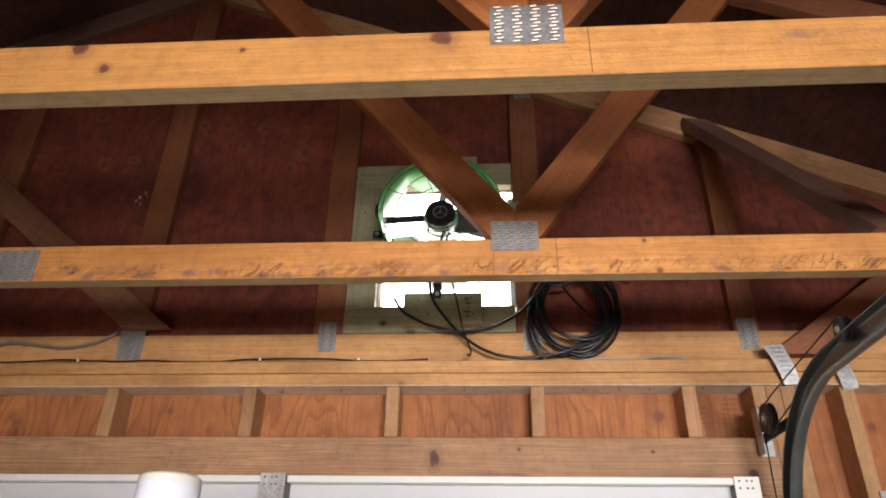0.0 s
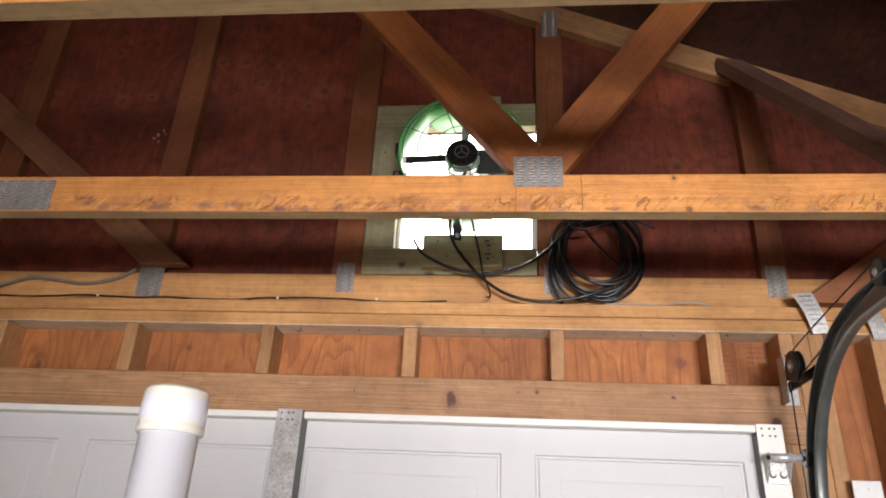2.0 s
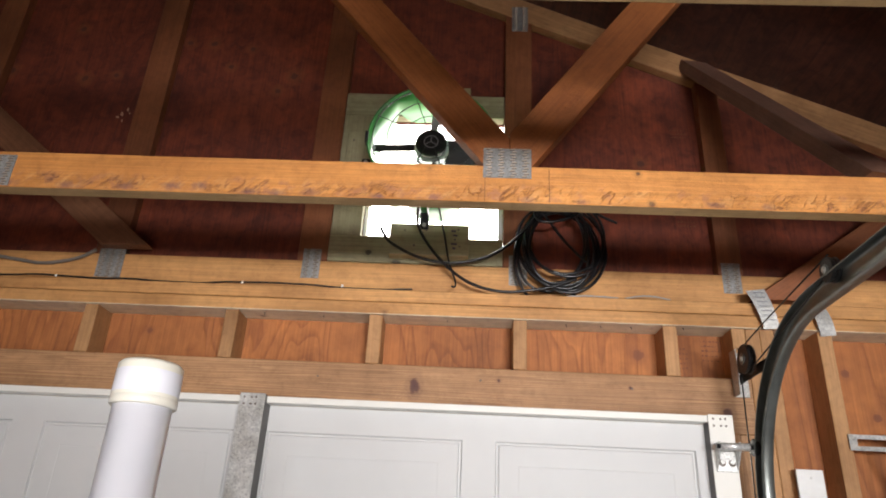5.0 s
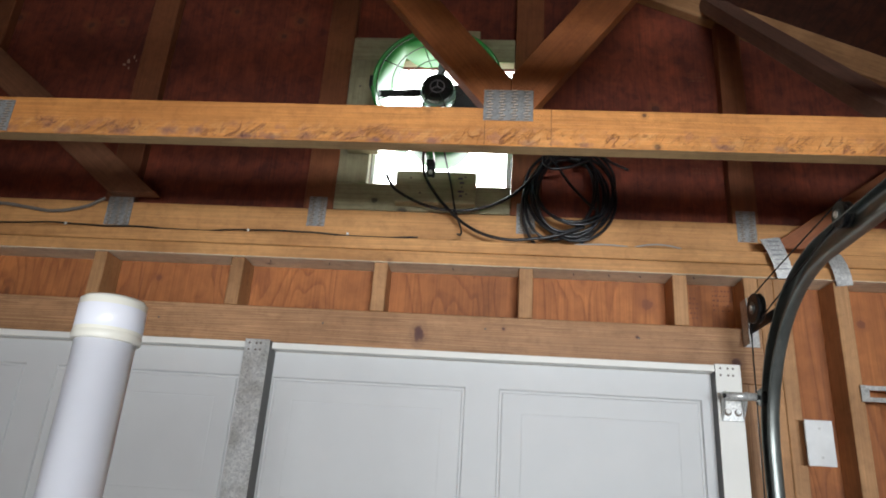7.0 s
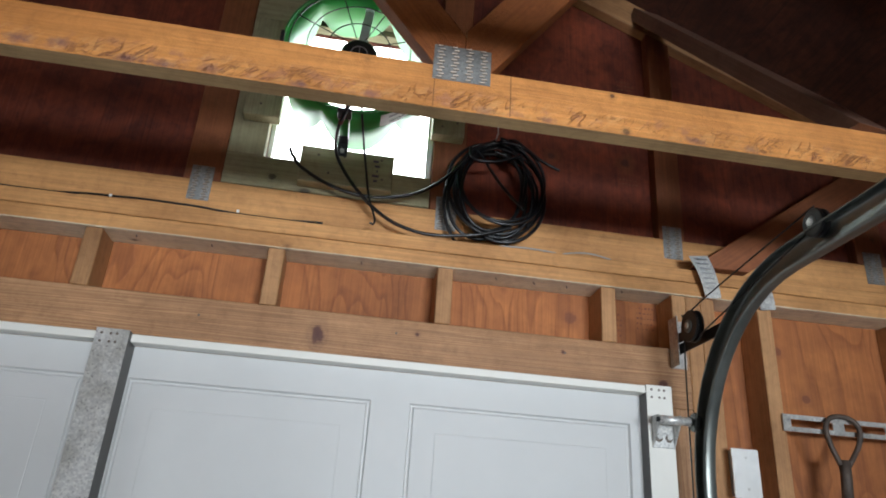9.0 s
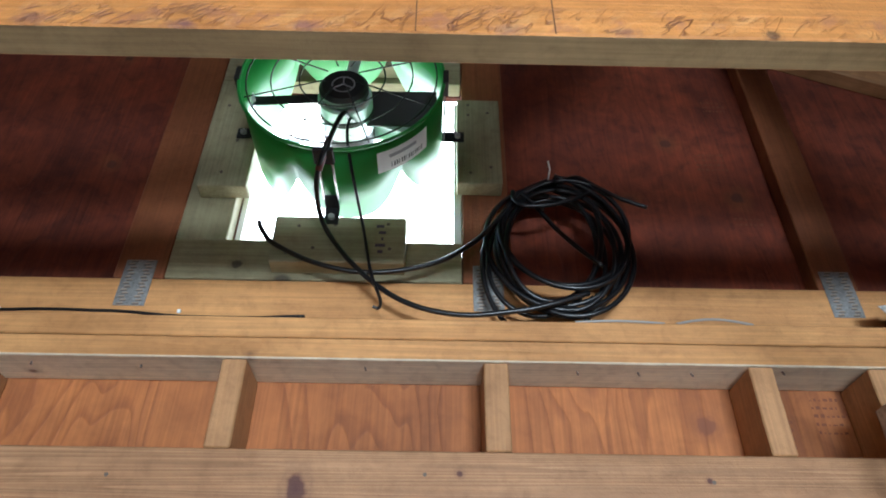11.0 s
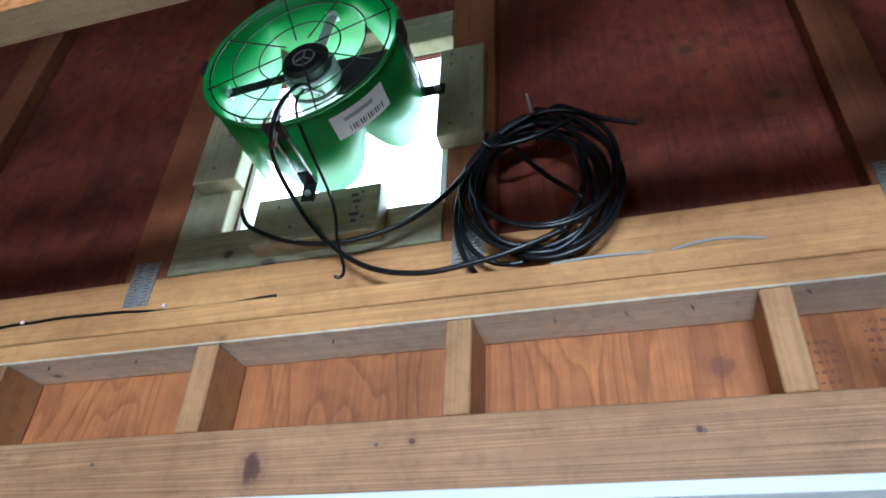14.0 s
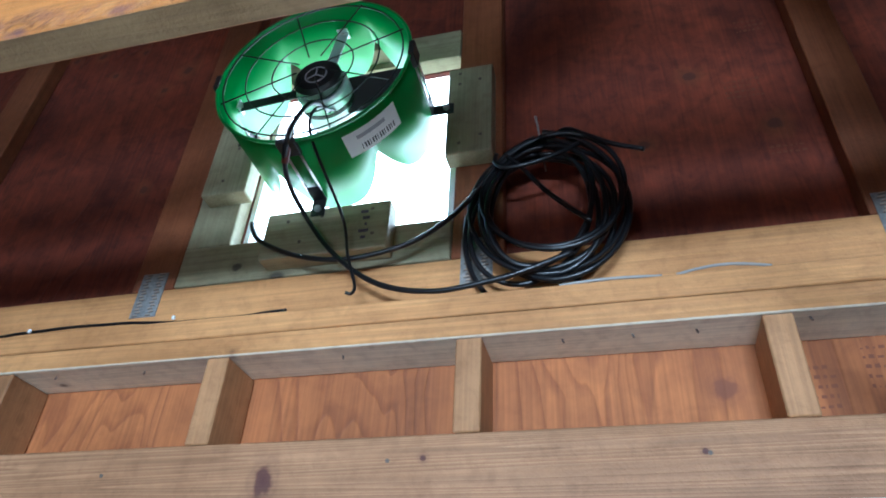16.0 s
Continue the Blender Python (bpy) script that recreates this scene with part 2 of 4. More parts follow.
def plywood_material(name, light, dark, vertical=True, rough=0.7, contrast=0.7, spots=(), fibre=0.85, patch=0.8, halo=None, heart=(0.10, 0.03, 0.018), mottle=0.85):
    """Rotary-cut fir plywood, cathedral grain running up the sheet."""
    m, n, l, b = nodes_of(name)
    v, src = coords(n, l, (3.2, 3.2, 0.38) if vertical else (3.2, 0.55, 0.55), True)
    wob = noise_node(n, l, v, 1.3, 3.0, 0.5, 0.5)
    kv = n.new("ShaderNodeMapping")
    kv.inputs["Scale"].default_value = (3.6, 3.6, 2.2) if vertical else (2.2, 3.6, 3.6)
    l.new(src, kv.inputs["Vector"])
    vor = n.new("ShaderNodeTexVoronoi")
    vor.inputs["Scale"].default_value = 1.0
    l.new(kv.outputs[0], vor.inputs["Vector"])
    near = ramp(n, [(0.0, (1, 1, 1)), (0.45, (0, 0, 0))])
    l.new(vor.outputs["Distance"], near.inputs[0])
    flow = math_node(n, l, "ADD", math_node(n, l, "MULTIPLY", wob, 15.0), math_node(n, l, "MULTIPLY", near.outputs[0], 3.0))
    ring = math_node(n, l, "FRACT", flow, 0.0)
    rr = ramp(n, [(0.0, (0.02, 0.02, 0.02)), (0.6, (0.15, 0.15, 0.15)), (0.84, (0.9, 0.9, 0.9)), (0.93, (1, 1, 1)), (1.0, (0.02, 0.02, 0.02))])
    l.new(ring, rr.inputs[0])
    fv = n.new("ShaderNodeMapping")
    fv.inputs["Scale"].default_value = (170, 170, 4) if vertical else (170, 4, 4)
    l.new(src, fv.inputs["Vector"])
    fine = noise_node(n, l, fv.outputs[0], 1.0, 3, 0.6)
    big = noise_node(n, l, src, 2.0, 4, 0.62, 0.6)
    c = mix(n, l, "MIX", math_node(n, l, "MULTIPLY", rr.outputs[0], contrast), light, dark)
    fr = ramp(n, [(0.3, (0.68, 0.66, 0.64)), (0.7, (1.1, 1.08, 1.06))])
    l.new(fine, fr.inputs[0])
    c = mix(n, l, "MULTIPLY", fibre, c, fr.outputs[0])
    br = ramp(n, [(0.28, (0.42, 0.36, 0.36)), (0.44, (0.85, 0.83, 0.82)), (0.56, (1.05, 1.05, 1.02)), (0.72, (1.65, 1.75, 1.6))])
    mott = noise_node(n, l, src, 26.0, 4, 0.65, 0.5)
    mtr = ramp(n, [(0.32, (0.58, 0.54, 0.52)), (0.5, (1, 1, 1)), (0.68, (1.34, 1.36, 1.26))])
    l.new(mott, mtr.inputs[0])
    c = mix(n, l, "MULTIPLY", mottle, c, mtr.outputs[0])
    l.new(big, br.inputs[0])
    c = mix(n, l, "MULTIPLY", patch, c, br.outputs[0])
    kr = ramp(n, [(0.025, (0.8, 0.8, 0.8)), (0.06, (0.15, 0.15, 0.15)), (0.09, (0.35, 0.35, 0.35)), (0.12, (0, 0, 0))])
    l.new(vor.outputs["Distance"], kr.inputs[0])
    c = mix(n, l, "MIX", kr.outputs[0], c, (0.05, 0.02, 0.012))
    for sx, sz, sr in spots:
        c = spot(n, l, c, sx, sz, sr, heart, 1.0, halo)
    l.new(c, b.inputs["Base Color"])
    b.inputs["Roughness"].default_value = rough
    bump = n.new("ShaderNodeBump")
    bump.inputs["Strength"].default_value, bump.inputs["Distance"].default_value = 0.3, 0.003
    l.new(math_node(n, l, "ADD", fine, rr.outputs[0]), bump.inputs["Height"])
    l.new(bump.outputs[0], b.inputs["Normal"])
    return m


def plain_material(name, colour, rough=0.5, metal=0.0, blotch=0.12, scale=14.0, bump=0.05, coat=0.0):
    m, n, l, b = nodes_of(name)
    v, src = coords(n, l, (1, 1, 1))
    a = noise_node(n, l, src, scale, 4, 0.6)
    g = noise_node(n, l, src, scale * 9, 3, 0.6)
    r = ramp(n, [(0.3, (1 - blotch,) * 3), (0.7, (1 + blotch * 0.5,) * 3)])
    l.new(a, r.inputs[0])
    c = mix(n, l, "MULTIPLY", 1.0, colour, r.outputs[0])
    l.new(c, b.inputs["Base Color"])
    b.inputs["Metallic"].default_value = metal
    b.inputs["Coat Weight"].default_value = coat
    rr = n.new("ShaderNodeMapRange")
    l.new(a, rr.inputs[0])
    rr.inputs[3].default_value, rr.inputs[4].default_value = rough * 0.8, min(1, rough * 1.2)
    l.new(rr.outputs[0], b.inputs["Roughness"])
    bp = n.new("ShaderNodeBump")
    bp.inputs["Strength"].default_value, bp.inputs["Distance"].default_value = bump, 0.002
    l.new(g, bp.inputs["Height"])
    l.new(bp.outputs[0], b.inputs["Normal"])
    return m


def galvanised_material(name, tone=0.5, rough=0.38):
    m, n, l, b = nodes_of(name)
    v, src = coords(n, l, (1, 1, 1))
    vor = n.new("ShaderNodeTexVoronoi")
    vor.inputs["Scale"].default_value = 230.0
    l.new(src, vor.inputs["Vector"])
    r = ramp(n, [(0.0, (tone * 0.72,) * 3), (1.0, (tone * 1.2, tone * 1.2, tone * 1.15))])
    l.new(vor.outputs["Color"], r.inputs[0])
    big = noise_node(n, l, src, 11, 4, 0.65)
    br = ramp(n, [(0.36, (0.66, 0.64, 0.60)), (0.62, (1.08, 1.08, 1.08))])
    l.new(big, br.inputs[0])
    speck = ramp(n, [(0.30, (0.35, 0.33, 0.30)), (0.40, (1, 1, 1))])
    l.new(noise_node(n, l, src, 210.0, 3, 0.6), speck.inputs[0])
    c = mix(n, l, "MULTIPLY", 0.8, r.outputs[0], br.outputs[0])
    l.new(mix(n, l, "MULTIPLY", 0.75, c, speck.outputs[0]), b.inputs["Base Color"])
    b.inputs["Metallic"].default_value, b.inputs["Roughness"].default_value = 0.45, rough
    return m


FIR = lumber_material("fir_lumber", (0.45, 0.145, 0.037), (0.30, 0.085, 0.021))
FIR_TAN = lumber_material("tan_stud_fir", (0.58, 0.315, 0.14), (0.42, 0.20, 0.08), grain=1.6, spread=0.22)
FIR_PLATE = lumber_material("plate_fir", (0.66, 0.34, 0.125), (0.48, 0.215, 0.072), spread=0.12, spots=((0.95, -0.02, 0.012), (1.75, 0.01, 0.012), (1.33, 0.022, 0.009), (1.42, -0.012, 0.007), (0.62, 0.01, 0.009)))
FIR_CHORD = lumber_material("gable_chord_fir", (0.66, 0.34, 0.125), (0.48, 0.215, 0.072), spread=0.12, knots=1.2)
FIR_UNDER = lumber_material("weathered_uplit_underside", (0.85, 0.74, 0.56), (0.70, 0.57, 0.40), spread=0.05, stain=0.2)
FIR_BRIGHT = lumber_material("fresh_fir", (0.69, 0.31, 0.082), (0.55, 0.225, 0.056), knots=1.0, spread=0.06, stain=0.2, sawn=0.95, knot=(0.10, 0.022, 0.016), spots=((1.066, 0.034, 0.021), (0.577, -0.005, 0.010), (0.531, 0.037, 0.016), (0.777, 0.022, 0.006)), stains=((1.56, 0.014, 0.035, 0.012, 0.55), (1.70, 0.016, 0.16, 0.008, 0.4)))
FIR_TORN = lumber_material("torn_fir", (0.70, 0.295, 0.076), (0.53, 0.20, 0.050), gouge=True, spread=0.06, spots=((1.49, -0.038, 0.008), (1.466, 0.035, 0.007)), stains=((0.464, -0.030, 0.030, 0.014, 0.75), (0.525, -0.027, 0.026, 0.013, 0.7), (0.635, -0.038, 0.034, 0.011, 0.85), (0.69, -0.040, 0.022, 0.011, 0.9), (0.765, -0.034, 0.026, 0.012, 0.6), (0.91, -0.039, 0.020, 0.011, 0.8), (0.36, -0.034, 0.03, 0.012, 0.7), (1.03, -0.038, 0.018, 0.010, 0.7), (0.23, -0.036, 0.03, 0.012, 0.7), (1.23, -0.037, 0.024, 0.010, 0.7), (1.345, -0.038, 0.02, 0.009, 0.6), (1.62, -0.036, 0.03, 0.010, 0.7), (1.73, -0.037, 0.02, 0.010, 0.7), (0.10, -0.034, 0.03, 0.012, 0.7)))
FIR_OLIVE = lumber_material("olive_underside", (0.46, 0.31, 0.15), (0.33, 0.21, 0.095), spread=0.05, stain=0.35)
FIR_DARK = lumber_material("aged_fir", (0.32, 0.108, 0.040), (0.21, 0.064, 0.024), spread=0.3, stain=0.45)
FIR_BRACE = lumber_material("dull_brace_fir", (0.30, 0.128, 0.062), (0.19, 0.075, 0.036), stain=0.45, spread=0.05)
FIR_GREY = lumber_material("weathered_brace", (0.25, 0.125, 0.085), (0.15, 0.07, 0.046), stain=0.4)
HEADER_WOOD = lumber_material("header_fir", (0.58, 0.325, 0.165), (0.25, 0.112, 0.046), knot=(0.085, 0.028, 0.026), knots=0.8, grain=5.2, lines=0.6, run=0.10, stain=0.25, spread=0.04, spots=((0.393, 0.016, 0.017, 1.7), (1.22, -0.02, 0.016), (0.62, 0.04, 0.006), (0.97, 0.035, 0.005)))
FIR_RAFTER = lumber_material("rafter_fir", (0.56, 0.30, 0.135), (0.38, 0.18, 0.075), grain=1.4, stain=0.5, spread=0.1)
TREATED = lumber_material("treated_pine", (0.46, 0.43, 0.27), (0.31, 0.28, 0.155), knot=(0.06, 0.05, 0.03), knots=1.6, spread=0.15, stain=0.25)
TREATED_KNOT = lumber_material("knotty_treated_pine", (0.46, 0.43, 0.27), (0.31, 0.28, 0.155), knot=(0.05, 0.04, 0.03), knots=1.2, spread=0.1, stain=0.25, spots=((-0.14, -0.012, 0.012),))
PLY_RED = plywood_material("red_plywood", (0.195, 0.038, 0.016), (0.105, 0.019, 0.009), contrast=0.34, fibre=0.9, patch=1.0, halo=(0.34, 0.105, 0.03), heart=(0.085, 0.024, 0.015), spots=((-0.977, 3.399, 0.016), (-1.067, 3.402, 0.014), (-1.407, 3.234, 0.016), (-1.682, 3.261, 0.018), (-1.472, 3.454, 0.014), (-0.671, 3.265, 0.018), (-1.821, 3.412, 0.014), (-0.836, 3.381, 0.014), (-1.30, 3.25, 0.013), (0.40, 2.79, 0.014), (0.62, 2.80, 0.018), (0.50, 2.95, 0.016), (-0.66, 2.86, 0.014), (-0.72, 3.2, 0.014), (-0.9, 3.3, 0.012)))
PLY_ORANGE = plywood_material("fir_plywood", (0.43, 0.152, 0.046), (0.22, 0.066, 0.021), contrast=0.55, fibre=0.85, mottle=0.3, patch=0.6, heart=(0.19, 0.062, 0.028), spots=((0.450, 2.316, 0.020), (0.343, 2.40, 0.008), (1.02, 2.285, 0.016), (1.085, 2.165, 0.015), (-0.97, 2.33, 0.012)))
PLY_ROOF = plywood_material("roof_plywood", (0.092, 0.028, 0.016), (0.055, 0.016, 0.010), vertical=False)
GALV = galvanised_material("galvanised_steel", 0.68, 0.33)
PLATE = galvanised_material("nail_plate_steel", 0.34, 0.42)
PLATE_LIP = plain_material("raised_lip_glint", (0.35, 0.28, 0.22), 0.42, 0.3)
STRAP = galvanised_material("pale_strap_steel", 0.64, 0.40)
FLANGE = plain_material("shade_dark_steel", (0.13, 0.125, 0.12), 0.55, 0.3)
JOINT = plain_material("dark_joint", (0.15, 0.065, 0.026), 0.9)
SLOT = plain_material("punched_slot", (0.15, 0.115, 0.09), 0.7)
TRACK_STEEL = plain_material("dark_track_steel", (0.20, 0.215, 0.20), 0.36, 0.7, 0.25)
BLACK_IRON = plain_material("black_iron", (0.025, 0.025, 0.025), 0.45, 0.3)
DOOR_GREY = plain_material("door_grey_paint", (0.60, 0.60, 0.59), 0.5, 0, 0.05, 4.0, 0.08)
WHITE_PAINT = plain_material("white_painted_steel", (0.81, 0.79, 0.73), 0.45, 0, 0.06, 7.0)
PVC = plain_material("white_pvc", (0.79, 0.79, 0.84), 0.30, 0, 0.05, 6.0, 0.08, 0.0)
PVC_CREAM = plain_material("cream_pvc", (0.80, 0.77, 0.67), 0.3, 0, 0.06, 9.0, 0.02, 0.2)
PLASTIC_WHITE = plain_material("white_plastic", (0.82, 0.82, 0.80), 0.4)
CABLE_BLACK = plain_material("black_rubber", (0.006, 0.006, 0.007), 0.34, 0, 0.1)
CONDUIT = plain_material("dull_grey_conduit", (0.20, 0.175, 0.15), 0.35, 0.2)
CABLE_GREY = plain_material("grey_cable_sheath", (0.33, 0.31, 0.28), 0.5)
GREEN = plain_material("green_powder_coat", (0.034, 0.33, 0.060), 0.36, 0.0, 0.08, 10.0, 0.02, 0.0)
RUST_IRON = plain_material("dull_rusty_iron", (0.115, 0.085, 0.068), 0.6, 0.3, 0.35, 40.0, 0.3)
SCUFFED = plain_material("pale_scuff", (0.42, 0.26, 0.18), 0.8)
CHROME = plain_material("bright_motor_steel", (0.74, 0.80, 0.84), 0.3, 0.35)
LABEL = plain_material("paper_label", (0.80, 0.80, 0.78), 0.6, 0, 0.03)
INK = plain_material("black_ink", (0.03, 0.03, 0.03), 0.6)
FADED_INK = plain_material("faded_stamp_ink", (0.20, 0.07, 0.035), 0.85)
GREY_INK = plain_material("grey_ink", (0.32, 0.32, 0.33), 0.6)
INK_VIOLET = plain_material("violet_ink", (0.09, 0.06, 0.10), 0.7)
DARK_RED = plain_material("dark_red_tape", (0.11, 0.022, 0.016), 0.5)
COPPER_RED = plain_material("red_wire", (0.45, 0.04, 0.03), 0.4)
CONCRETE = plain_material("concrete", (0.52, 0.50, 0.48), 0.85, 0, 0.25, 2.5, 0.3)
DRYWALL = plain_material("bare_board", (0.26, 0.17, 0.10), 0.8, 0, 0.2, 1.5, 0.2)
GRAVEL = plain_material("gravel_drive", (0.34, 0.32, 0.29), 0.9, 0, 0.3, 3.0, 0.4)
VINYL = plain_material("white_vinyl", (0.78, 0.79, 0.78), 0.4)

# ---- builders ----
placed = {}


def put(ob, m, parent=None):
    placed[ob] = m
    if parent is not None:
        ob.parent = parent
        ob.matrix_parent_inverse = placed[parent].inverted()
    ob.matrix_basis = m
    return ob


def thing(name, at, label, category, group="", kind=""):
    return tagged(put(new(name), Matrix.Translation(at)), label, category, group, kind)


def mesh_of(name, bm, material, smooth=False):
    bmesh.ops.recalc_face_normals(bm, faces=bm.faces)
    me = bpy.data.meshes.new(name)
    bm.to_mesh(me)
    bm.free()
    me.materials.append(material)
    if smooth:
        for p in me.polygons:
            p.use_smooth = True
    return me


def part(name, bm, material, parent=None, label="", m=None, smooth=False, kind="", category=""):
    ob = new(name, mesh_of(name, bm, material, smooth))
    put(ob, m or Matrix.Identity(4), parent)
    return tagged(ob, label, category, "", kind)


def box(x0, x1, y0, y1, z0, z1, bevel=0.0015, bm=None):
    b = bm or bmesh.new()
    got = bmesh.ops.create_cube(b, size=1.0)
    vs = got["verts"]
    for v in vs:
        v.co = Vector(((x0 + x1) / 2 + v.co.x * (x1 - x0), (y0 + y1) / 2 + v.co.y * (y1 - y0), (z0 + z1) / 2 + v.co.z * (z1 - z0)))
    if bevel:
        es = {e for v in vs for e in v.link_edges}
        bmesh.ops.bevel(b, geom=list(es), offset=bevel, segments=1, affect="EDGES", profile=0.5)
    return b


def lumber(name, p0, p1, wide, thick, normal, material, parent, label="", cuts=(), bevel=0.002):
    """A board from p0 to p1 (its middle line), its thickness along normal, with ends cut by planes (point, outward)."""
    p0, p1 = Vector(p0), Vector(p1)
    x = (p1 - p0).normalized()
    y = (Vector(normal) - x * x.dot(Vector(normal))).normalized()
    z = x.cross(y)
    m = Matrix((x, y, z)).transposed().to_4x4()
    m.translation = (p0 + p1) / 2
    half = (p1 - p0).length / 2
    b = box(-half, half, -thick / 2, thick / 2, -wide / 2, wide / 2, 0)
    inv = m.inverted()
    for co, no in cuts:
        geom = b.verts[:] + b.edges[:] + b.faces[:]
        r = bmesh.ops.bisect_plane(b, geom=geom, plane_co=inv @ Vector(co), plane_no=inv.to_3x3() @ Vector(no), clear_outer=True)
        edges = [e for e in r["geom_cut"] if isinstance(e, bmesh.types.BMEdge)]
        if edges:
            bmesh.ops.edgeloop_fill(b, edges=edges)
    if bevel:
        bmesh.ops.bevel(b, geom=b.edges[:], offset=bevel, segments=1, affect="EDGES", profile=0.5, clamp_overlap=True)
    return part(name, b, material, parent, label, m)


def tube(points, radius, sides=8, closed=False, bm=None):
    """A round bar along points."""
    b = bm or bmesh.new()
    pts = [Vector(p) for p in points]
    n = len(pts)
    rings, up = [], None
    for k, p in enumerate(pts):
        d = (pts[(k + 1) % n] - pts[k - 1]) if closed else (pts[min(k + 1, n - 1)] - pts[max(k - 1, 0)])
        d.normalize()
        if up is None:
            up = Vector((0, 0, 1)) if abs(d.z) < 0.9 else Vector((0, 1, 0))
        up = (up - d * up.dot(d)).normalized()
        side = d.cross(up)
        rings.append([b.verts.new(p + radius * (math.cos(a) * up + math.sin(a) * side)) for a in (2 * math.pi * j / sides for j in range(sides))])
    for k in range(n if closed else n - 1):
        a, c = rings[k], rings[(k + 1) % n]
        for j in range(sides):
            b.faces.new((a[j], a[(j + 1) % sides], c[(j + 1) % sides], c[j]))
    if not closed:
        b.faces.new(rings[0][::-1])
        b.faces.new(rings[-1])
    return b


def smooth_path(points, steps=8):
    """A Catmull-Rom curve through points."""
    p = [Vector(q) for q in points]
    p = [p[0] * 2 - p[1]] + p + [p[-1] * 2 - p[-2]]
    out = []
    for k in range(1, len(p) - 2):
        for s in range(steps):
            t = s / steps
            out.append(0.5 * (2 * p[k] + (p[k + 1] - p[k - 1]) * t + (2 * p[k - 1] - 5 * p[k] + 4 * p[k + 1] - p[k + 2]) * t * t + (3 * p[k] - p[k - 1] - 3 * p[k + 1] + p[k + 2]) * t ** 3))
    out.append(p[-2])
    return out


def disc(centre, axis, radius, depth, sides=20, bevel=0.0, bm=None, inner=0.0):
    """A round plate or ring, its depth along axis from centre."""
    b = bm or bmesh.new()
    d = Vector(axis).normalized()
    u = Vector((0, 0, 1)) if abs(d.z) < 0.9 else Vector((1, 0, 0))
    u = (u - d * u.dot(d)).normalized()
    w = d.cross(u)
    c = Vector(centre)
    prof = [(radius - bevel, 0), (radius, bevel), (radius, depth - bevel), (radius - bevel, depth)] if bevel else [(radius, 0), (radius, depth)]
    if inner:
        prof = prof + [(inner, depth), (inner, 0)]
    rings = [[b.verts.new(c + d * h + r * (math.cos(a) * u + math.sin(a) * w)) for a in (2 * math.pi * j / sides for j in range(sides))] for r, h in prof]
    pairs = list(zip(rings, rings[1:])) + ([(rings[-1], rings[0])] if inner else [])
    for a, e in pairs:
        for j in range(sides):
            b.faces.new((a[j], a[(j + 1) % sides], e[(j + 1) % sides], e[j]))
    if not inner:
        b.faces.new(rings[0][::-1])
        b.faces.new(rings[-1])
    return b


def slab_with_holes(us, vs, solid, place):
    """A slab on a grid of cuts us, vs; solid(u, v) tells which cells stand; place(u, v, side) gives the points."""
    b = bmesh.new()
    vert = {}

    def at(i, j, s):
        if (i, j, s) not in vert:
            vert[i, j, s] = b.verts.new(place(us[i], vs[j], s))
        return vert[i, j, s]

    cell = {(i, j): solid((us[i] + us[i + 1]) / 2, (vs[j] + vs[j + 1]) / 2) for i in range(len(us) - 1) for j in range(len(vs) - 1)}
    for (i, j), on in cell.items():
        if not on:
            continue
        for s in (0, 1):
            b.faces.new([at(i, j, s), at(i + 1, j, s), at(i + 1, j + 1, s), at(i, j + 1, s)])
        for di, dj, a, c in ((-1, 0, (0, 0), (0, 1)), (1, 0, (1, 0), (1, 1)), (0, -1, (0, 0), (1, 0)), (0, 1, (0, 1), (1, 1))):
            if not cell.get((i + di, j + dj), False):
                p, q = (i + a[0], j + a[1]), (i + c[0], j + c[1])
                b.faces.new([at(*p, 0), at(*q, 0), at(*q, 1), at(*p, 1)])
    return b


# ---- the building: 24 ft wide, ridge along y, 5 in 12 roof ----
RIDGE, HALF, PITCH = -1.15, 3.60, 0.435
WALL_IN, SHEATH = 2.0, 2.089
PLATE_LOW, PLATE_TOP = 2.377, 2.453
BACK = -2.6


def under(x):
    """Lower edge of the top chords."""
    return 4.0535 - PITCH * abs(x - RIDGE)


def over(x):
    return under(x) + 0.0964


# floor and ground
part("floor", box(RIDGE - HALF - 0.1, RIDGE + HALF + 0.1, BACK - 0.1, 2.1, -0.12, 0.0, 0), CONCRETE, kind="structure", label="bare grey concrete garage slab", category="floor")
bm = bmesh.new()
bm.faces.new([bm.verts.new(p) for p in ((-400, -400, -0.13), (400, -400, -0.13), (400, 400, -0.13), (-400, 400, -0.13))])
part("ground", bm, GRAVEL, kind="structure", label="pale gravel ground round the garage", category="ground")

# sheathing of the door wall and the gable, with the door's and the fan's openings
OPEN_X0, OPEN_X1, OPEN_Z0, OPEN_Z1 = -0.374, 0.062, 2.640, 3.084
DOOR_X0, DOOR_X1, DOOR_TOP = -1.79, 0.655, 2.10
bm = slab_with_holes([RIDGE - HALF - 0.09, DOOR_X0, DOOR_X1, RIDGE + HALF + 0.09], [0.0, DOOR_TOP, 2.47], lambda u, v: not (DOOR_X0 < u < DOOR_X1 and v < DOOR_TOP), lambda u, v, s: (u, SHEATH + 0.012 * s, v))
wall_north = part("wall_north", bm, PLY_ORANGE, kind="structure", label="orange fir plywood sheathing of the door wall", category="wall")
b1 = slab_with_holes([RIDGE - HALF, OPEN_X0, OPEN_X1, RIDGE + HALF], [2.47, OPEN_Z0, OPEN_Z1, 4.16], lambda u, v: not (OPEN_X0 < u < OPEN_X1 and OPEN_Z0 < v < OPEN_Z1), lambda u, v, s: (u, SHEATH + 0.012 * s, v))
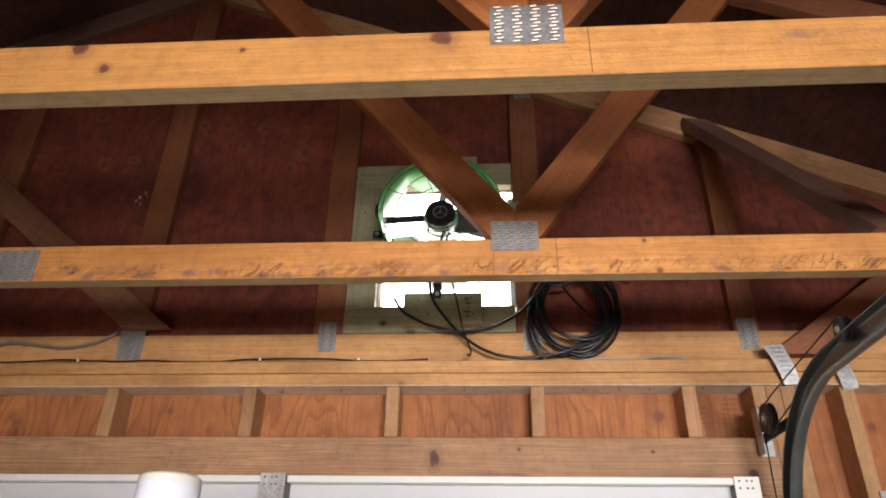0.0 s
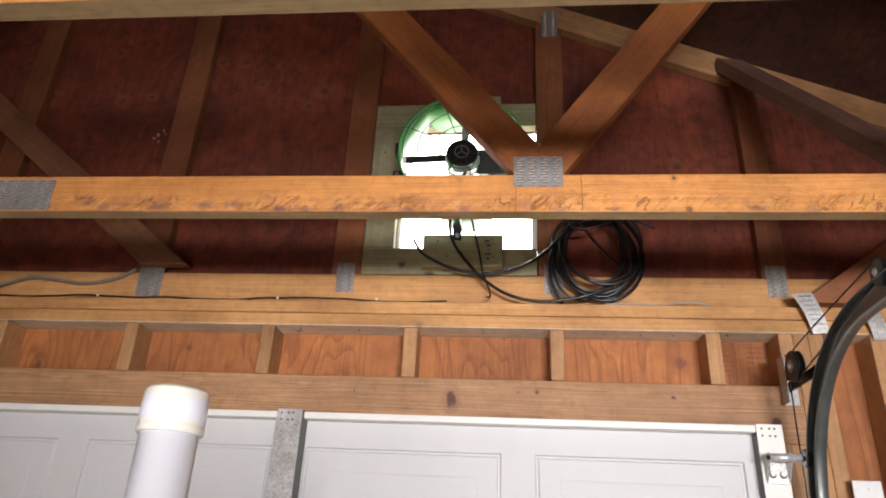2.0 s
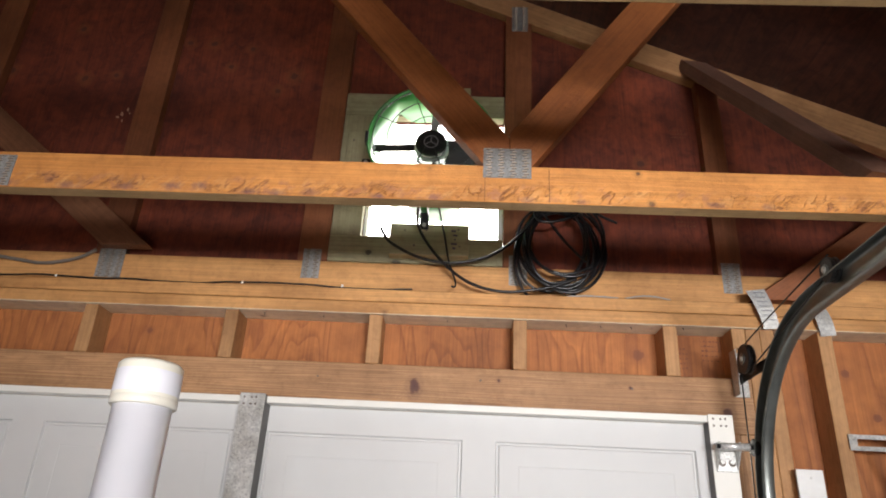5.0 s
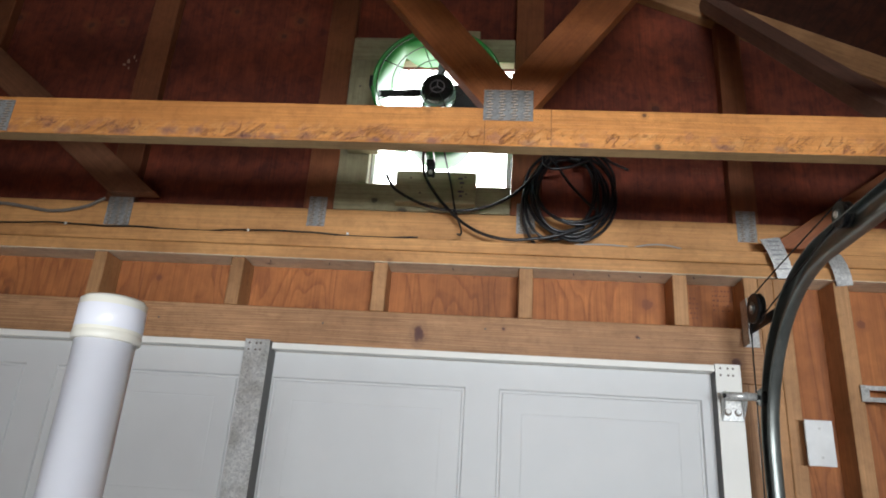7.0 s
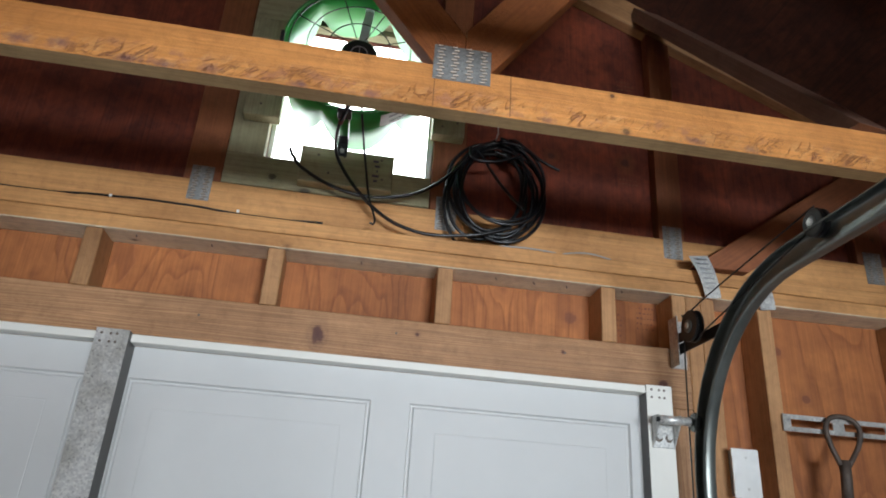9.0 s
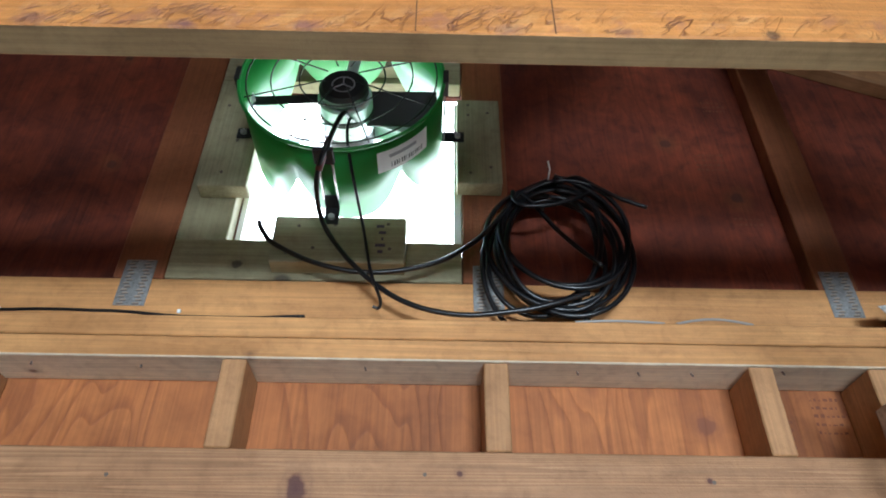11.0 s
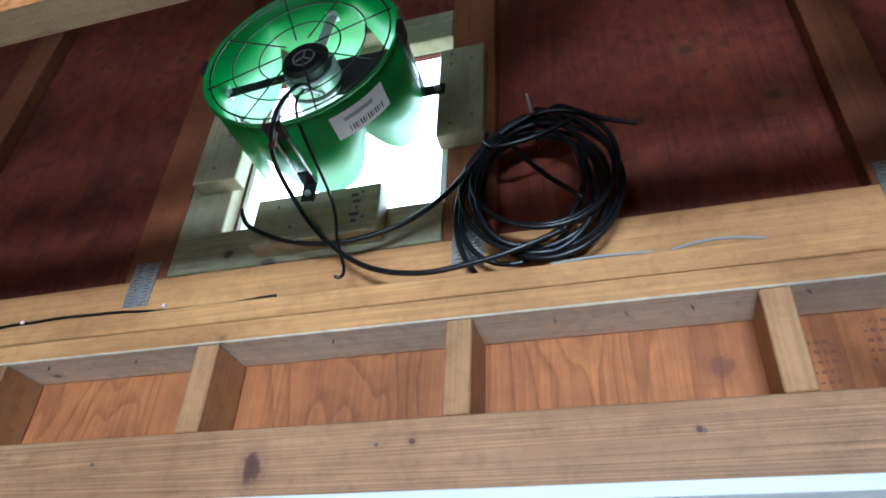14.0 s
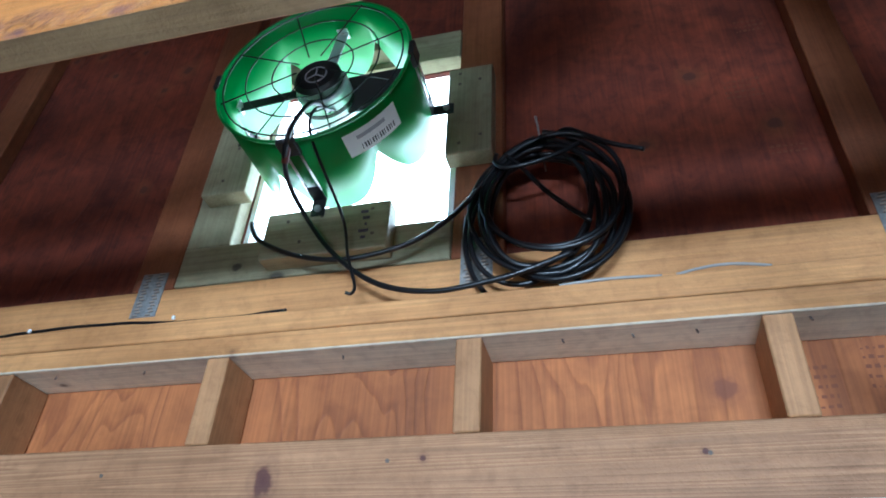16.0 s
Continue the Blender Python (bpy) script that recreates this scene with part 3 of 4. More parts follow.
for sgn in (-1, 1):
    nrm = Vector((sgn * PITCH, 0, 1)).normalized()
    r = bmesh.ops.bisect_plane(b1, geom=b1.verts[:] + b1.edges[:] + b1.faces[:], plane_co=(RIDGE, 2.1, 4.148), plane_no=nrm, clear_outer=True)
gable_wall = part("wall_gable", b1, PLY_RED, kind="structure", label="dark red-brown plywood gable sheathing", category="wall")

for dx, dz, w, hgt in ((0.0, 0.0, 0.010, 0.016), (0.016, 0.018, 0.006, 0.014), (-0.012, -0.012, 0.012, 0.008), (0.006, -0.026, 0.005, 0.010), (0.026, 0.004, 0.005, 0.006)):
    bm = disc((-1.24 + dx, SHEATH, 3.086 + dz), (0, -1, 0), 0.75, 0.0006, 7)
    for v in bm.verts:
        k = 0.75 + 0.25 * math.sin(9 * v.co.x + 5 * v.co.z)
        v.co.x, v.co.z = -1.24 + dx + (v.co.x + 1.24 - dx) * w * k, 3.086 + dz + (v.co.z - 3.086 - dz) * hgt * k
    part("scuff", bm, SCUFFED, gable_wall, "pale scuff mark on the plywood")

# bright overcast sky beyond the gable opening
m, n, l, b = nodes_of("bright_sky")
em = n.new("ShaderNodeEmission")
em.inputs["Color"].default_value, em.inputs["Strength"].default_value = (0.92, 1.0, 0.99, 1), 2.8
l.new(em.outputs[0], n["Material Output"].inputs["Surface"])
bm = bmesh.new()
bm.faces.new([bm.verts.new(p) for p in ((-14, 14, 1.0), (14, 14, 1.0), (14, 14, 26), (-14, 14, 26))])
part("backdrop", bm, m, kind="structure", label="bright white sky beyond the gable opening", category="sky")

# side walls, and an unseen end wall with openings put in for the lamps
for nm, x0, x1 in (("wall_west", RIDGE - HALF - 0.1, RIDGE - HALF), ("wall_east", RIDGE + HALF, RIDGE + HALF + 0.1)):
    part(nm, box(x0, x1, BACK, 2.089, 0.0, 2.55, 0), DRYWALL, kind="structure", label="plain wood-board garage side wall", category="wall")
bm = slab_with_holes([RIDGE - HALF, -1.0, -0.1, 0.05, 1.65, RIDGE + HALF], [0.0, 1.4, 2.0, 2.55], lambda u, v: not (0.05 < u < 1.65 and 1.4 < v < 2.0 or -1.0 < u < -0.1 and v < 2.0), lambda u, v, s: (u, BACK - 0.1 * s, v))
part("wall_south", bm, DRYWALL, kind="structure", label="unseen end wall with an assumed window and an added doorway", category="wall")
b1 = bmesh.new()
tri = [b1.verts.new((x, y, z)) for y in (BACK - 0.1, BACK) for x, z in ((RIDGE - HALF, 2.55), (RIDGE + HALF, 2.55), (RIDGE, 4.148))]
b1.faces.new(tri[:3]), b1.faces.new(tri[3:])
for a, c in ((0, 1), (1, 2), (2, 0)):
    b1.faces.new((tri[a], tri[c], tri[c + 3], tri[a + 3]))
part("wall_gable_south", b1, DRYWALL, kind="structure", label="end gable boarding", category="wall")

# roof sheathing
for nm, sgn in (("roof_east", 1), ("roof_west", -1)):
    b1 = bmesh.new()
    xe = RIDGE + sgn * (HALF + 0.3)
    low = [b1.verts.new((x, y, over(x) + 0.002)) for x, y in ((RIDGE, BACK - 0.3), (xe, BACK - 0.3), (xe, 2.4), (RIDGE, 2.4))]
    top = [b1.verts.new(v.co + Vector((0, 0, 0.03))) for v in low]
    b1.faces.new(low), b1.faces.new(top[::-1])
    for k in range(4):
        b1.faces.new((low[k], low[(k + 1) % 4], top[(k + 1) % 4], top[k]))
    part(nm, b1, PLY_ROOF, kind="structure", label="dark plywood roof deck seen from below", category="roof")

# framing of the door wall: plates, header, cripple studs, door posts
frame_of = wall_north
Y0, Y1 = WALL_IN, SHEATH - 0.001
YM, TH = (Y0 + Y1) / 2, Y1 - Y0
WX0, WX1 = RIDGE - HALF, RIDGE + HALF
low_plate = lumber("top_plate", (WX0, YM, 2.396), (WX1, YM, 2.396), TH, 0.0362, (0, 0, 1), FIR_PLATE, frame_of)
# weathered wood below, painted paler for bounced light; bevel painted as a lit edge
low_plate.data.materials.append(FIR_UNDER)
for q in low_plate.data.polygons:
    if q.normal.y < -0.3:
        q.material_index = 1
lumber("top_plate", (WX0, YM, 2.4345), (WX1, YM, 2.4345), TH - 0.003, 0.0362, (0, 0, 1), FIR_PLATE, frame_of)
lumber("header", (-1.86, YM, 2.1625), (0.722, YM, 2.1625), 0.145, TH, (0, 1, 0), HEADER_WOOD, frame_of, "weathered brown door header beam")
for k in range(-4, 2):
    x = 0.1075 + 0.4064 * k + (0.005 if k == 1 else 0) + (0.003 if k == -1 else 0)
    lumber("stud", (x, YM, 2.236), (x, YM, 2.376), 0.038, TH, (0, 1, 0), FIR_TAN, frame_of)
lumber("stud", (0.704, YM, 2.236), (0.704, YM, 2.376), 0.036, TH, (0, 1, 0), FIR_TAN, frame_of)
for x in (0.742, 0.781, 0.937, 1.344, 1.750, 2.15, -1.88, -1.92, -2.35, -2.76, -3.2, -3.7, -4.2):
    lumber("stud", (x, YM, 0.04), (x, YM, 2.376), 0.038, TH, (0, 1, 0), FIR_TAN, frame_of)
for x in (0.688, -1.823):
    lumber("stud", (x, YM, 0.04), (x, YM, 2.089), 0.066, TH, (0, 1, 0), HEADER_WOOD, frame_of)
lumber("sill_plate", (0.66, YM, 0.02), (WX1, YM, 0.02), TH, 0.038, (0, 0, 1), FIR_DARK, frame_of)
lumber("sill_plate", (WX0, YM, 0.02), (-1.8, YM, 0.02), TH, 0.038, (0, 0, 1), FIR_DARK, frame_of)


def nail_plate(x0, x1, z0, z1, y, parent, label="galvanised punched nail plate"):
    """A toothed connector plate with its rows of punched slots."""
    p = part("nail_plate", box(x0, x1, y - 0.0015, y, z0, z1, 0.0004), PLATE, parent, label)
    holes, lips = bmesh.new(), bmesh.new()
    nx, nz = max(2, round((x1 - x0) / 0.0255)), max(3, round((z1 - z0) / 0.0066))
    for i in range(nx):
        for j in range(nz):
            cx = x0 + (i + 0.5) * (x1 - x0) / nx + (0.0018 if j % 2 else -0.0018)
            cz = z0 + (j + 0.5) * (z1 - z0) / nz
            holes.faces.new([holes.verts.new((cx + dx, y - 0.0018, cz + dz)) for dx, dz in ((-0.0062, -0.0008), (-0.0046, -0.0022), (0.0050, -0.0018), (0.0062, 0.0), (0.0048, 0.0010), (-0.0046, 0.0006))])
            # raised lips, their tan glint put into the colour
            lips.faces.new([lips.verts.new((cx + dx, y - 0.0018 - h, cz + dz)) for dx, dz, h in ((-0.0052, 0.0002, 0.0002), (0.0052, 0.0010, 0.0002), (0.0046, 0.0026, 0.0013), (-0.0046, 0.0018, 0.0013))])
    part("lip", lips, PLATE_LIP, p, kind="stuff")
    part("slot", holes, SLOT, p, kind="stuff")
    return p


def chord_pair(parent, y, material, thick=0.038, west=None):
    """Two sloping top chords that meet at the ridge."""
    for sgn in (1, -1):
        a, c = RIDGE, RIDGE + sgn * (HALF + 0.05)
        mid = 0.0482
        lumber("top_chord", (a - sgn * 0.1, y + thick / 2, under(a) + mid + 0.1 * PITCH), (c, y + thick / 2, under(c) + mid), 0.0885, thick, (0, 1, 0), west if west and sgn < 0 else material, parent, cuts=[((RIDGE, y, 3), (-sgn, 0, 0)), ((RIDGE + sgn * HALF, y, 2.5425), (0, 0, -1)), ((RIDGE + sgn * (HALF + 0.02), y, 2.5), (sgn, 0, 0))])


def roof_truss(y, chord_material, web_material):
    """A fink truss, its face at y: bottom chord, top chords, four webs and nail plates."""
    t = thing("roof_truss", (RIDGE, y, PLATE_TOP), "orange fir roof truss with galvanised nail plates", "roof truss", "roof trusses")
    ym = y + 0.019
    chord = lumber("bottom_chord", (WX0, ym, 2.4975), (WX1, ym, 2.4975), 0.089, 0.038, (0, 1, 0), chord_material, t)
    # downward faces get an olive-tan wood of their own
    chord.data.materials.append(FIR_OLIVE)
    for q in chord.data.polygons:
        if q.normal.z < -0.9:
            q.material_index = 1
    chord_pair(t, y, FIR_DARK)
    for s in (1, -1):
        fx = lambda x: RIDGE + s * (x - RIDGE)
        foot = ((0, y, 2.5425), (0, 0, -1))
        crotch = (fx(0.0415), y, 2.6)
        peak = Vector((s * PITCH, 0, 1)).normalized()
        lumber("web", (fx(0.062), ym, 2.52), (fx(-1.15), ym, 4.01), 0.087, 0.0375, (0, 1, 0), web_material, t, cuts=[foot, (crotch, (s, 0, 0)), ((RIDGE, y, under(RIDGE) - 0.001), peak), ((RIDGE, y, 3), (-s, 0, 0))])
        lumber("web", (fx(0.018), ym, 2.52), (fx(0.64), ym, 3.357), 0.089, 0.0375, (0, 1, 0), web_material, t, cuts=[foot, (crotch, (-s, 0, 0)), ((RIDGE, y, under(RIDGE) - 0.001), peak)])
        nail_plate(min(fx(-0.016), fx(0.088)), max(fx(-0.016), fx(0.088)), 2.511, 2.585, y - 0.0003, t)
        nail_plate(min(fx(0.52), fx(0.66)), max(fx(0.52), fx(0.66)), under(0.6) - 0.02, under(0.6) + 0.055, y - 0.0003, t)
    nail_plate(RIDGE - 0.12, RIDGE + 0.102, 2.455, 2.532, y - 0.0003, t)
    nail_plate(RIDGE - 0.09, RIDGE + 0.09, under(RIDGE) - 0.06, under(RIDGE) + 0.05, y - 0.0003, t)
    return t


truss = roof_truss(1.455, FIR_TORN, FIR)
next_truss = roof_truss(0.845, FIR_BRIGHT, FIR)
for k in range(1, 6):
    copy_thing(next_truss, Matrix.Translation((RIDGE, 0.845 - 0.61 * k, PLATE_TOP)))

for t, x, y in ((truss, 0.125, 1.455), (truss, -0.012, 1.455), (next_truss, 0.121, 0.845)):
    part("saw_line", box(x, x + 0.0013, y - 0.0006, y + 0.001, 2.4545, 2.5405 if x > 0 else 2.513, 0), JOINT, t, "dark end joint of the spliced chord")

# the gable truss on the door wall, boards flat against the sheathing
GY = 2.051
gable = thing("gable_truss", (RIDGE, GY, PLATE_TOP), "gable end truss with flat uprights nailed over plywood", "roof truss")
GM = (GY + SHEATH - 0.001) / 2
GT = SHEATH - 0.001 - GY
lumber("bottom_chord", (WX0, GM, 2.5045), (WX1, GM, 2.5045), 0.1015, GT, (0, 1, 0), FIR_CHORD, gable)
chord_pair(gable, GY, FIR_RAFTER, GT, FIR_GREY)
for k in range(-5, 5):
    x = {-2: -1.133, -1: -0.512, 1: 0.727}.get(k, 0.105 + 0.61 * k)
    if abs(x - RIDGE) < HALF - 0.25:
        lumber("upright", (x, GM, 2.5565), (x, GM, under(x) + 0.06), 0.072 if k == 1 else 0.089, GT - 0.001, (0, 1, 0), FIR_DARK, gable, cuts=[((RIDGE, GY, under(RIDGE) - 0.001), Vector((math.copysign(PITCH, x - RIDGE), 0, 1)).normalized())])
        nail_plate(x - 0.027, x + (0.052 if k == -2 else 0.027), 2.478 if k == -2 else 2.498, 2.570 if k == -2 else 2.593, GY - 0.0003, gable)
        if k == 0:
            nail_plate(x - 0.024, x + 0.032, under(x) - 0.055, under(x) + 0.055, GY - 0.0003, gable)

# braces
brace = thing("diagonal_brace", (1.2, 2.031, 2.8), "fir diagonal brace nailed flat across the gable uprights", "brace", "gable braces")
lumber("board", (0.74, 2.0315, 2.40), (2.05, 2.0315, 3.32), 0.089, 0.0375, (0, 1, 0), FIR_DARK, brace, cuts=[((0.8, 2, 2.470), (0, 0, -1)), ((RIDGE, GY, under(RIDGE)), Vector((PITCH, 0, 1)).normalized())])
brace = thing("diagonal_brace", (-1.4, 2.031, 2.8), "fir diagonal brace ending in a level cut", "brace", "gable braces")
lumber("board", (-0.925, 2.0315, 2.454), (-2.5, 2.0315, 3.70), 0.092, 0.0375, (0, 1, 0), FIR_BRACE, brace, cuts=[((-1, 2, 2.570), (0, 0, -1)), ((RIDGE, GY, under(RIDGE)), Vector((-PITCH, 0, 1)).normalized())])
brace = thing("gable_brace", (0.75, 1.8, 2.6), "dark weathered brace from gable rafter to truss chord", "brace")
lumber("board", (0.690, 2.055, 3.320), (0.840, 1.456, 2.530), 0.089, 0.038, (0.15, -0.85, 0.5), FIR_GREY, brace, cuts=[((0, 0, 2.543), (0, 0, -1)), ((0, GY - 0.002, 3), (0, 1, 0))])

# ---- garage door ----
door = thing("garage_door", (-0.575, 1.985, 0.0), "closed light grey panelled garage door with steel stiles", "garage door")
DY = 1.970
SEC = 0.533
for s in range(4):
    z1 = 2.104 if s == 0 else 1.622 - SEC * (s - 1)
    z0 = 1.624 if s == 0 else z1 - SEC + 0.002
    xs, zs = [-1.78], [z0, z0 + 0.065, z1 - 0.065, z1]
    panels = []
    for k in range(4):
        x0 = -1.725 + 0.5885 * k + (0.003 if k > 1 else 0)
        panels.append((x0, x0 + 0.504))
        xs += [x0, x0 + 0.504]
    xs.append(0.63)
    b1 = slab_with_holes(xs, zs, lambda u, v: not (zs[1] < v < zs[2] and any(a < u < c for a, c in panels)), lambda u, v, side: (u, DY + 0.03 * side, v))
    section = part("door_section", b1, DOOR_GREY, door)
    for a, c in panels:
        b2 = bmesh.new()
        loops = []
        for inset, dy in ((0.0, 0.0), (0.003, 0.007), (0.007, 0.007), (0.0105, 0.002), (0.058, 0.002), (0.0592, 0.0026), (0.0608, 0.002)):
            loops.append([b2.verts.new((x, DY + dy, z)) for x, z in ((a + inset, zs[1] + inset), (c - inset, zs[1] + inset), (c - inset, zs[2] - inset), (a + inset, zs[2] - inset))])
        for p, q in zip(loops, loops[1:]):
            for k in range(4):
                b2.faces.new((p[k], p[(k + 1) % 4], q[(k + 1) % 4], q[k]))
        b2.faces.new(loops[-1])
        part("panel", b2, DOOR_GREY, section)
part("top_rail", box(-1.78, 0.572, 1.932, 1.9695, 2.1045, 2.121, 0.001), WHITE_PAINT, door, "white painted steel top rail")
for x0, x1, y, mat, lab in ((-0.612, -0.547, 1.912, GALV, "galvanised steel centre stile"), (0.573, 0.634, 1.931, WHITE_PAINT, "white painted end stile"), (-1.785, -1.724, 1.931, WHITE_PAINT, "white painted end stile")):
    st = part("stile", box(x0, x1, y, y + 0.002, 0.02, 2.1235, 0.0005), mat, door, lab)
    # side edges coloured dark to stand for the shade beside the stile
    for xx in (x0, x1 - 0.002):
        part("flange", box(xx, xx + 0.002, y + 0.002, 1.9695, 0.02, 2.1225, 0), FLANGE, st, "stile edge painted dark as in shade")
    for zz in (2.113, 2.096):
        for xx in (x0 + 0.012, x0 + 0.03, x0 + 0.042):
            part("screw", disc((xx, y, zz), (0, -1, 0), 0.0028, 0.0012, 8), SLOT, st)

# roller and its bracket at the top corner of the door
rb = part("roller_bracket", box(0.580, 0.632, 1.926, 1.930, 1.985, 2.052, 0.001), GALV, door, "galvanised roller bracket")
for xx in (0.580, 0.629):
    b1 = bmesh.new()
    q = [b1.verts.new((xx + dx, y, z)) for dx in (0, 0.003) for y, z in ((1.926, 1.99), (1.926, 2.052), (1.893, 2.052), (1.893, 2.034))]
    b1.faces.new(q[:4]), b1.faces.new(q[4:])
    for k in range(4):
        b1.faces.new((q[k], q[(k + 1) % 4], q[(k + 1) % 4 + 4], q[k + 4]))
    part("cheek", b1, GALV, rb)
part("shaft", tube([(0.572, 1.885, 2.039), (0.664, 1.885, 2.039)], 0.0055, 10), BLACK_IRON, rb, smooth=True)
part("sleeve", tube([(0.578, 1.885, 2.039), (0.648, 1.885, 2.039)], 0.0094, 14), GALV, rb, smooth=True)
for xx in (0.594, 0.618):
    part("bolt", disc((xx, 1.926, 2.008), (0, -1, 0), 0.0062, 0.005, 6), GALV, rb)
    part("slot", disc((xx, 1.926, 2.006), (0, -1, 0), 0.0088, 0.0006, 16), SLOT, rb, "dark bolt slot")
part("roller", disc((0.655, 1.885, 2.039), (1, 0, 0), 0.021, 0.012, 16, 0.002), BLACK_IRON, rb)

# ---- door track ----
TX = 0.668
track = thing("door_track", (TX, 1.9, 0.0), "curved dark steel garage door track", "door track")
path = [(1.876, 0.06), (1.876, 0.8), (1.876, 1.75), (1.876, 1.896)]
RAD, CY, CZ = 0.38, 1.496, 1.9
for k in range(1, 49):
    a = radians(90 * k / 49)
    path.append((CY + RAD * math.cos(a), CZ + RAD * math.sin(a)))
path += [(1.45, 2.281), (1.2, 2.284), (0.3, 2.30), (-0.9, 2.32)]
prof = [(-0.014, -0.021), (-0.009, -0.026), (0.009, -0.026), (0.014, -0.021), (0.014, 0.021), (0.009, 0.026), (-0.009, 0.026), (-0.014, 0.021), (-0.0115, 0.020), (-0.008, 0.0235), (0.008, 0.0235), (0.0115, 0.020), (0.0115, -0.020), (0.008, -0.0235), (-0.008, -0.0235), (-0.0115, -0.020)]
bm = bmesh.new()
rings = []
for k, (y, z) in enumerate(path):
    y2, z2 = path[min(k + 1, len(path) - 1)]
    y1, z1 = path[max(k - 1, 0)]
    d = Vector((0, y2 - y1, z2 - z1)).normalized()
    nrm = Vector((0, -d.z, d.y))
    slim = 0.74 + 0.26 * min(1.0, max(0.0, (z - 1.85) / 0.25))
    rings.append([bm.verts.new(Vector((TX + px, y, z)) + nrm * pn * slim) for px, pn in prof])
for a, c in zip(rings, rings[1:]):
    for j in range(len(prof)):
        bm.faces.new((a[j], a[(j + 1) % len(prof)], c[(j + 1) % len(prof)], c[j]))
part("rail", bm, TRACK_STEEL, track, smooth=True)
for zz in (1.76, 1.0, 0.3):
    br = part("bracket", box(TX - 0.02, TX + 0.02, 1.904, 1.9995, zz, zz + 0.04, 0.001), GALV, track, "galvanised track bracket")
part("arm", box(TX + 0.016, TX + 0.02, 1.70, 1.995, 2.215, 2.24, 0.0005), BLACK_IRON, track, "black steel arm to the wall")


def pulley(at, radius, label):
    p = thing("cable_pulley", at, label, "pulley", "door cable pulleys")
    x, y, z = at
    b = disc((x - 0.010, y, z), (1, 0, 0), radius, 0.007, 22, 0.002)
    disc((x + 0.003, y, z), (1, 0, 0), radius, 0.007, 22, 0.002, b)
    disc((x - 0.004, y, z), (1, 0, 0), radius * 0.78, 0.008, 22, 0, b)
    part("sheave", b, BLACK_IRON, p, "black grooved sheave")
    part("axle", disc((x - 0.016, y, z), (1, 0, 0), 0.007, 0.034, 10, 0.001), GALV, p)
    part("hub", disc((x - 0.013, y, z), (1, 0, 0), radius * 0.42, 0.006, 16, 0.001), TRACK_STEEL, p)
    return p


p = pulley((0.660, 1.862, 2.25), 0.037, "black cable pulley beside the door corner")
b1 = box(0.671, 0.674, 1.955, 1.9985, 2.185, 2.305, 0.0008)
box(0.671, 0.712, 1.9955, 1.9985, 2.185, 2.305, 0.0008, b1)
part("angle_bracket", b1, GALV, p, "galvanised angle bracket")
part("fork", box(0.674, 0.678, 1.855, 1.996, 2.238, 2.262, 0.001), BLACK_IRON, p)
p = pulley((0.668, 1.43, 2.312), 0.026, "black cable pulley on the horizontal track")
part("fork", box(0.684, 0.690, 1.42, 1.44, 2.285, 2.316, 0.001), BLACK_IRON, p)
for nm, pts in (("door_cable", [(0.655, 1.91, 1.8), (0.658, 1.898, 2.245), (0.66, 1.862, 2.288), (0.668, 1.43, 2.345)]), ("door_cable", [(0.66, 1.835, 2.222), (0.664, 1.435, 2.305)])):
    tagged(part(nm, tube(smooth_path(pts, 6), 0.0018, 6), BLACK_IRON, smooth=True), "thin steel door cable run over pulleys", "cable", "door cables")

# bent metal straps tying plate to studs
for x, y, z, run, lean, turn in ((0.760, 1.985, 2.486, 0.112, 0.032, 4), (0.922, 1.992, 2.450, 0.088, 0.022, -12)):
    st = thing("metal_strap", (x, y, z), "bent galvanised tie strap nailed to the plates", "metal strap", "tie straps")
    b1 = bmesh.new()
    rows = []
    for k in range(9):
        f = k / 8
        c = Vector((x + lean * f, y - 0.010 * math.sin(math.pi * f), z - run * f))
        a = radians(turn * (1 - f))
        w = Vector((math.cos(a), -math.sin(a), 0.12)) * (0.025 - 0.004 * f)
        rows.append([b1.verts.new(c - w), b1.verts.new(c + w), b1.verts.new(c + w + Vector((0, 0.0012, 0))), b1.verts.new(c - w + Vector((0, 0.0012, 0)))])
    for a, c in zip(rows, rows[1:]):
        for j in range(4):
            b1.faces.new((a[j], a[(j + 1) % 4], c[(j + 1) % 4], c[j]))
    b1.faces.new(rows[0]), b1.faces.new(rows[-1])
    band = part("band", b1, STRAP, st)
    if run > 0.1:
        for k in range(7):
            zz = z - 0.012 - 0.013 * k
            xx = x + lean * (z - zz) / run
            part("print", box(xx - 0.015, xx + 0.014, y - 0.0125, y - 0.0115, zz - 0.0014, zz + 0.0014, 0), GREY_INK, band)

# white blank cover plate on its box
cp = thing("cover_plate", (0.82, 1.965, 1.957), "white blank electrical cover plate on a wall box", "cover plate")
part("plate", box(0.786, 0.852, 1.964, 1.969, 1.897, 2.005, 0.0015), PLASTIC_WHITE, cp)
part("box", box(0.801, 0.850, 1.969, 2.05, 1.907, 2.005, 0.001), VINYL, cp)
for zz in (1.917, 1.985):
    part("screw", disc((0.82, 1.964, zz), (0, -1, 0), 0.0032, 0.001, 10), GALV, cp)

# slotted tool rail with a hanging tool
rail = thing("tool_rail", (1.2, 1.996, 2.08), "slotted galvanised tool rail screwed across studs", "tool rail")
xs = [0.945] + [v for k in range(5) for v in (0.965 + 0.14 * k, 1.075 + 0.14 * k)] + [1.66]
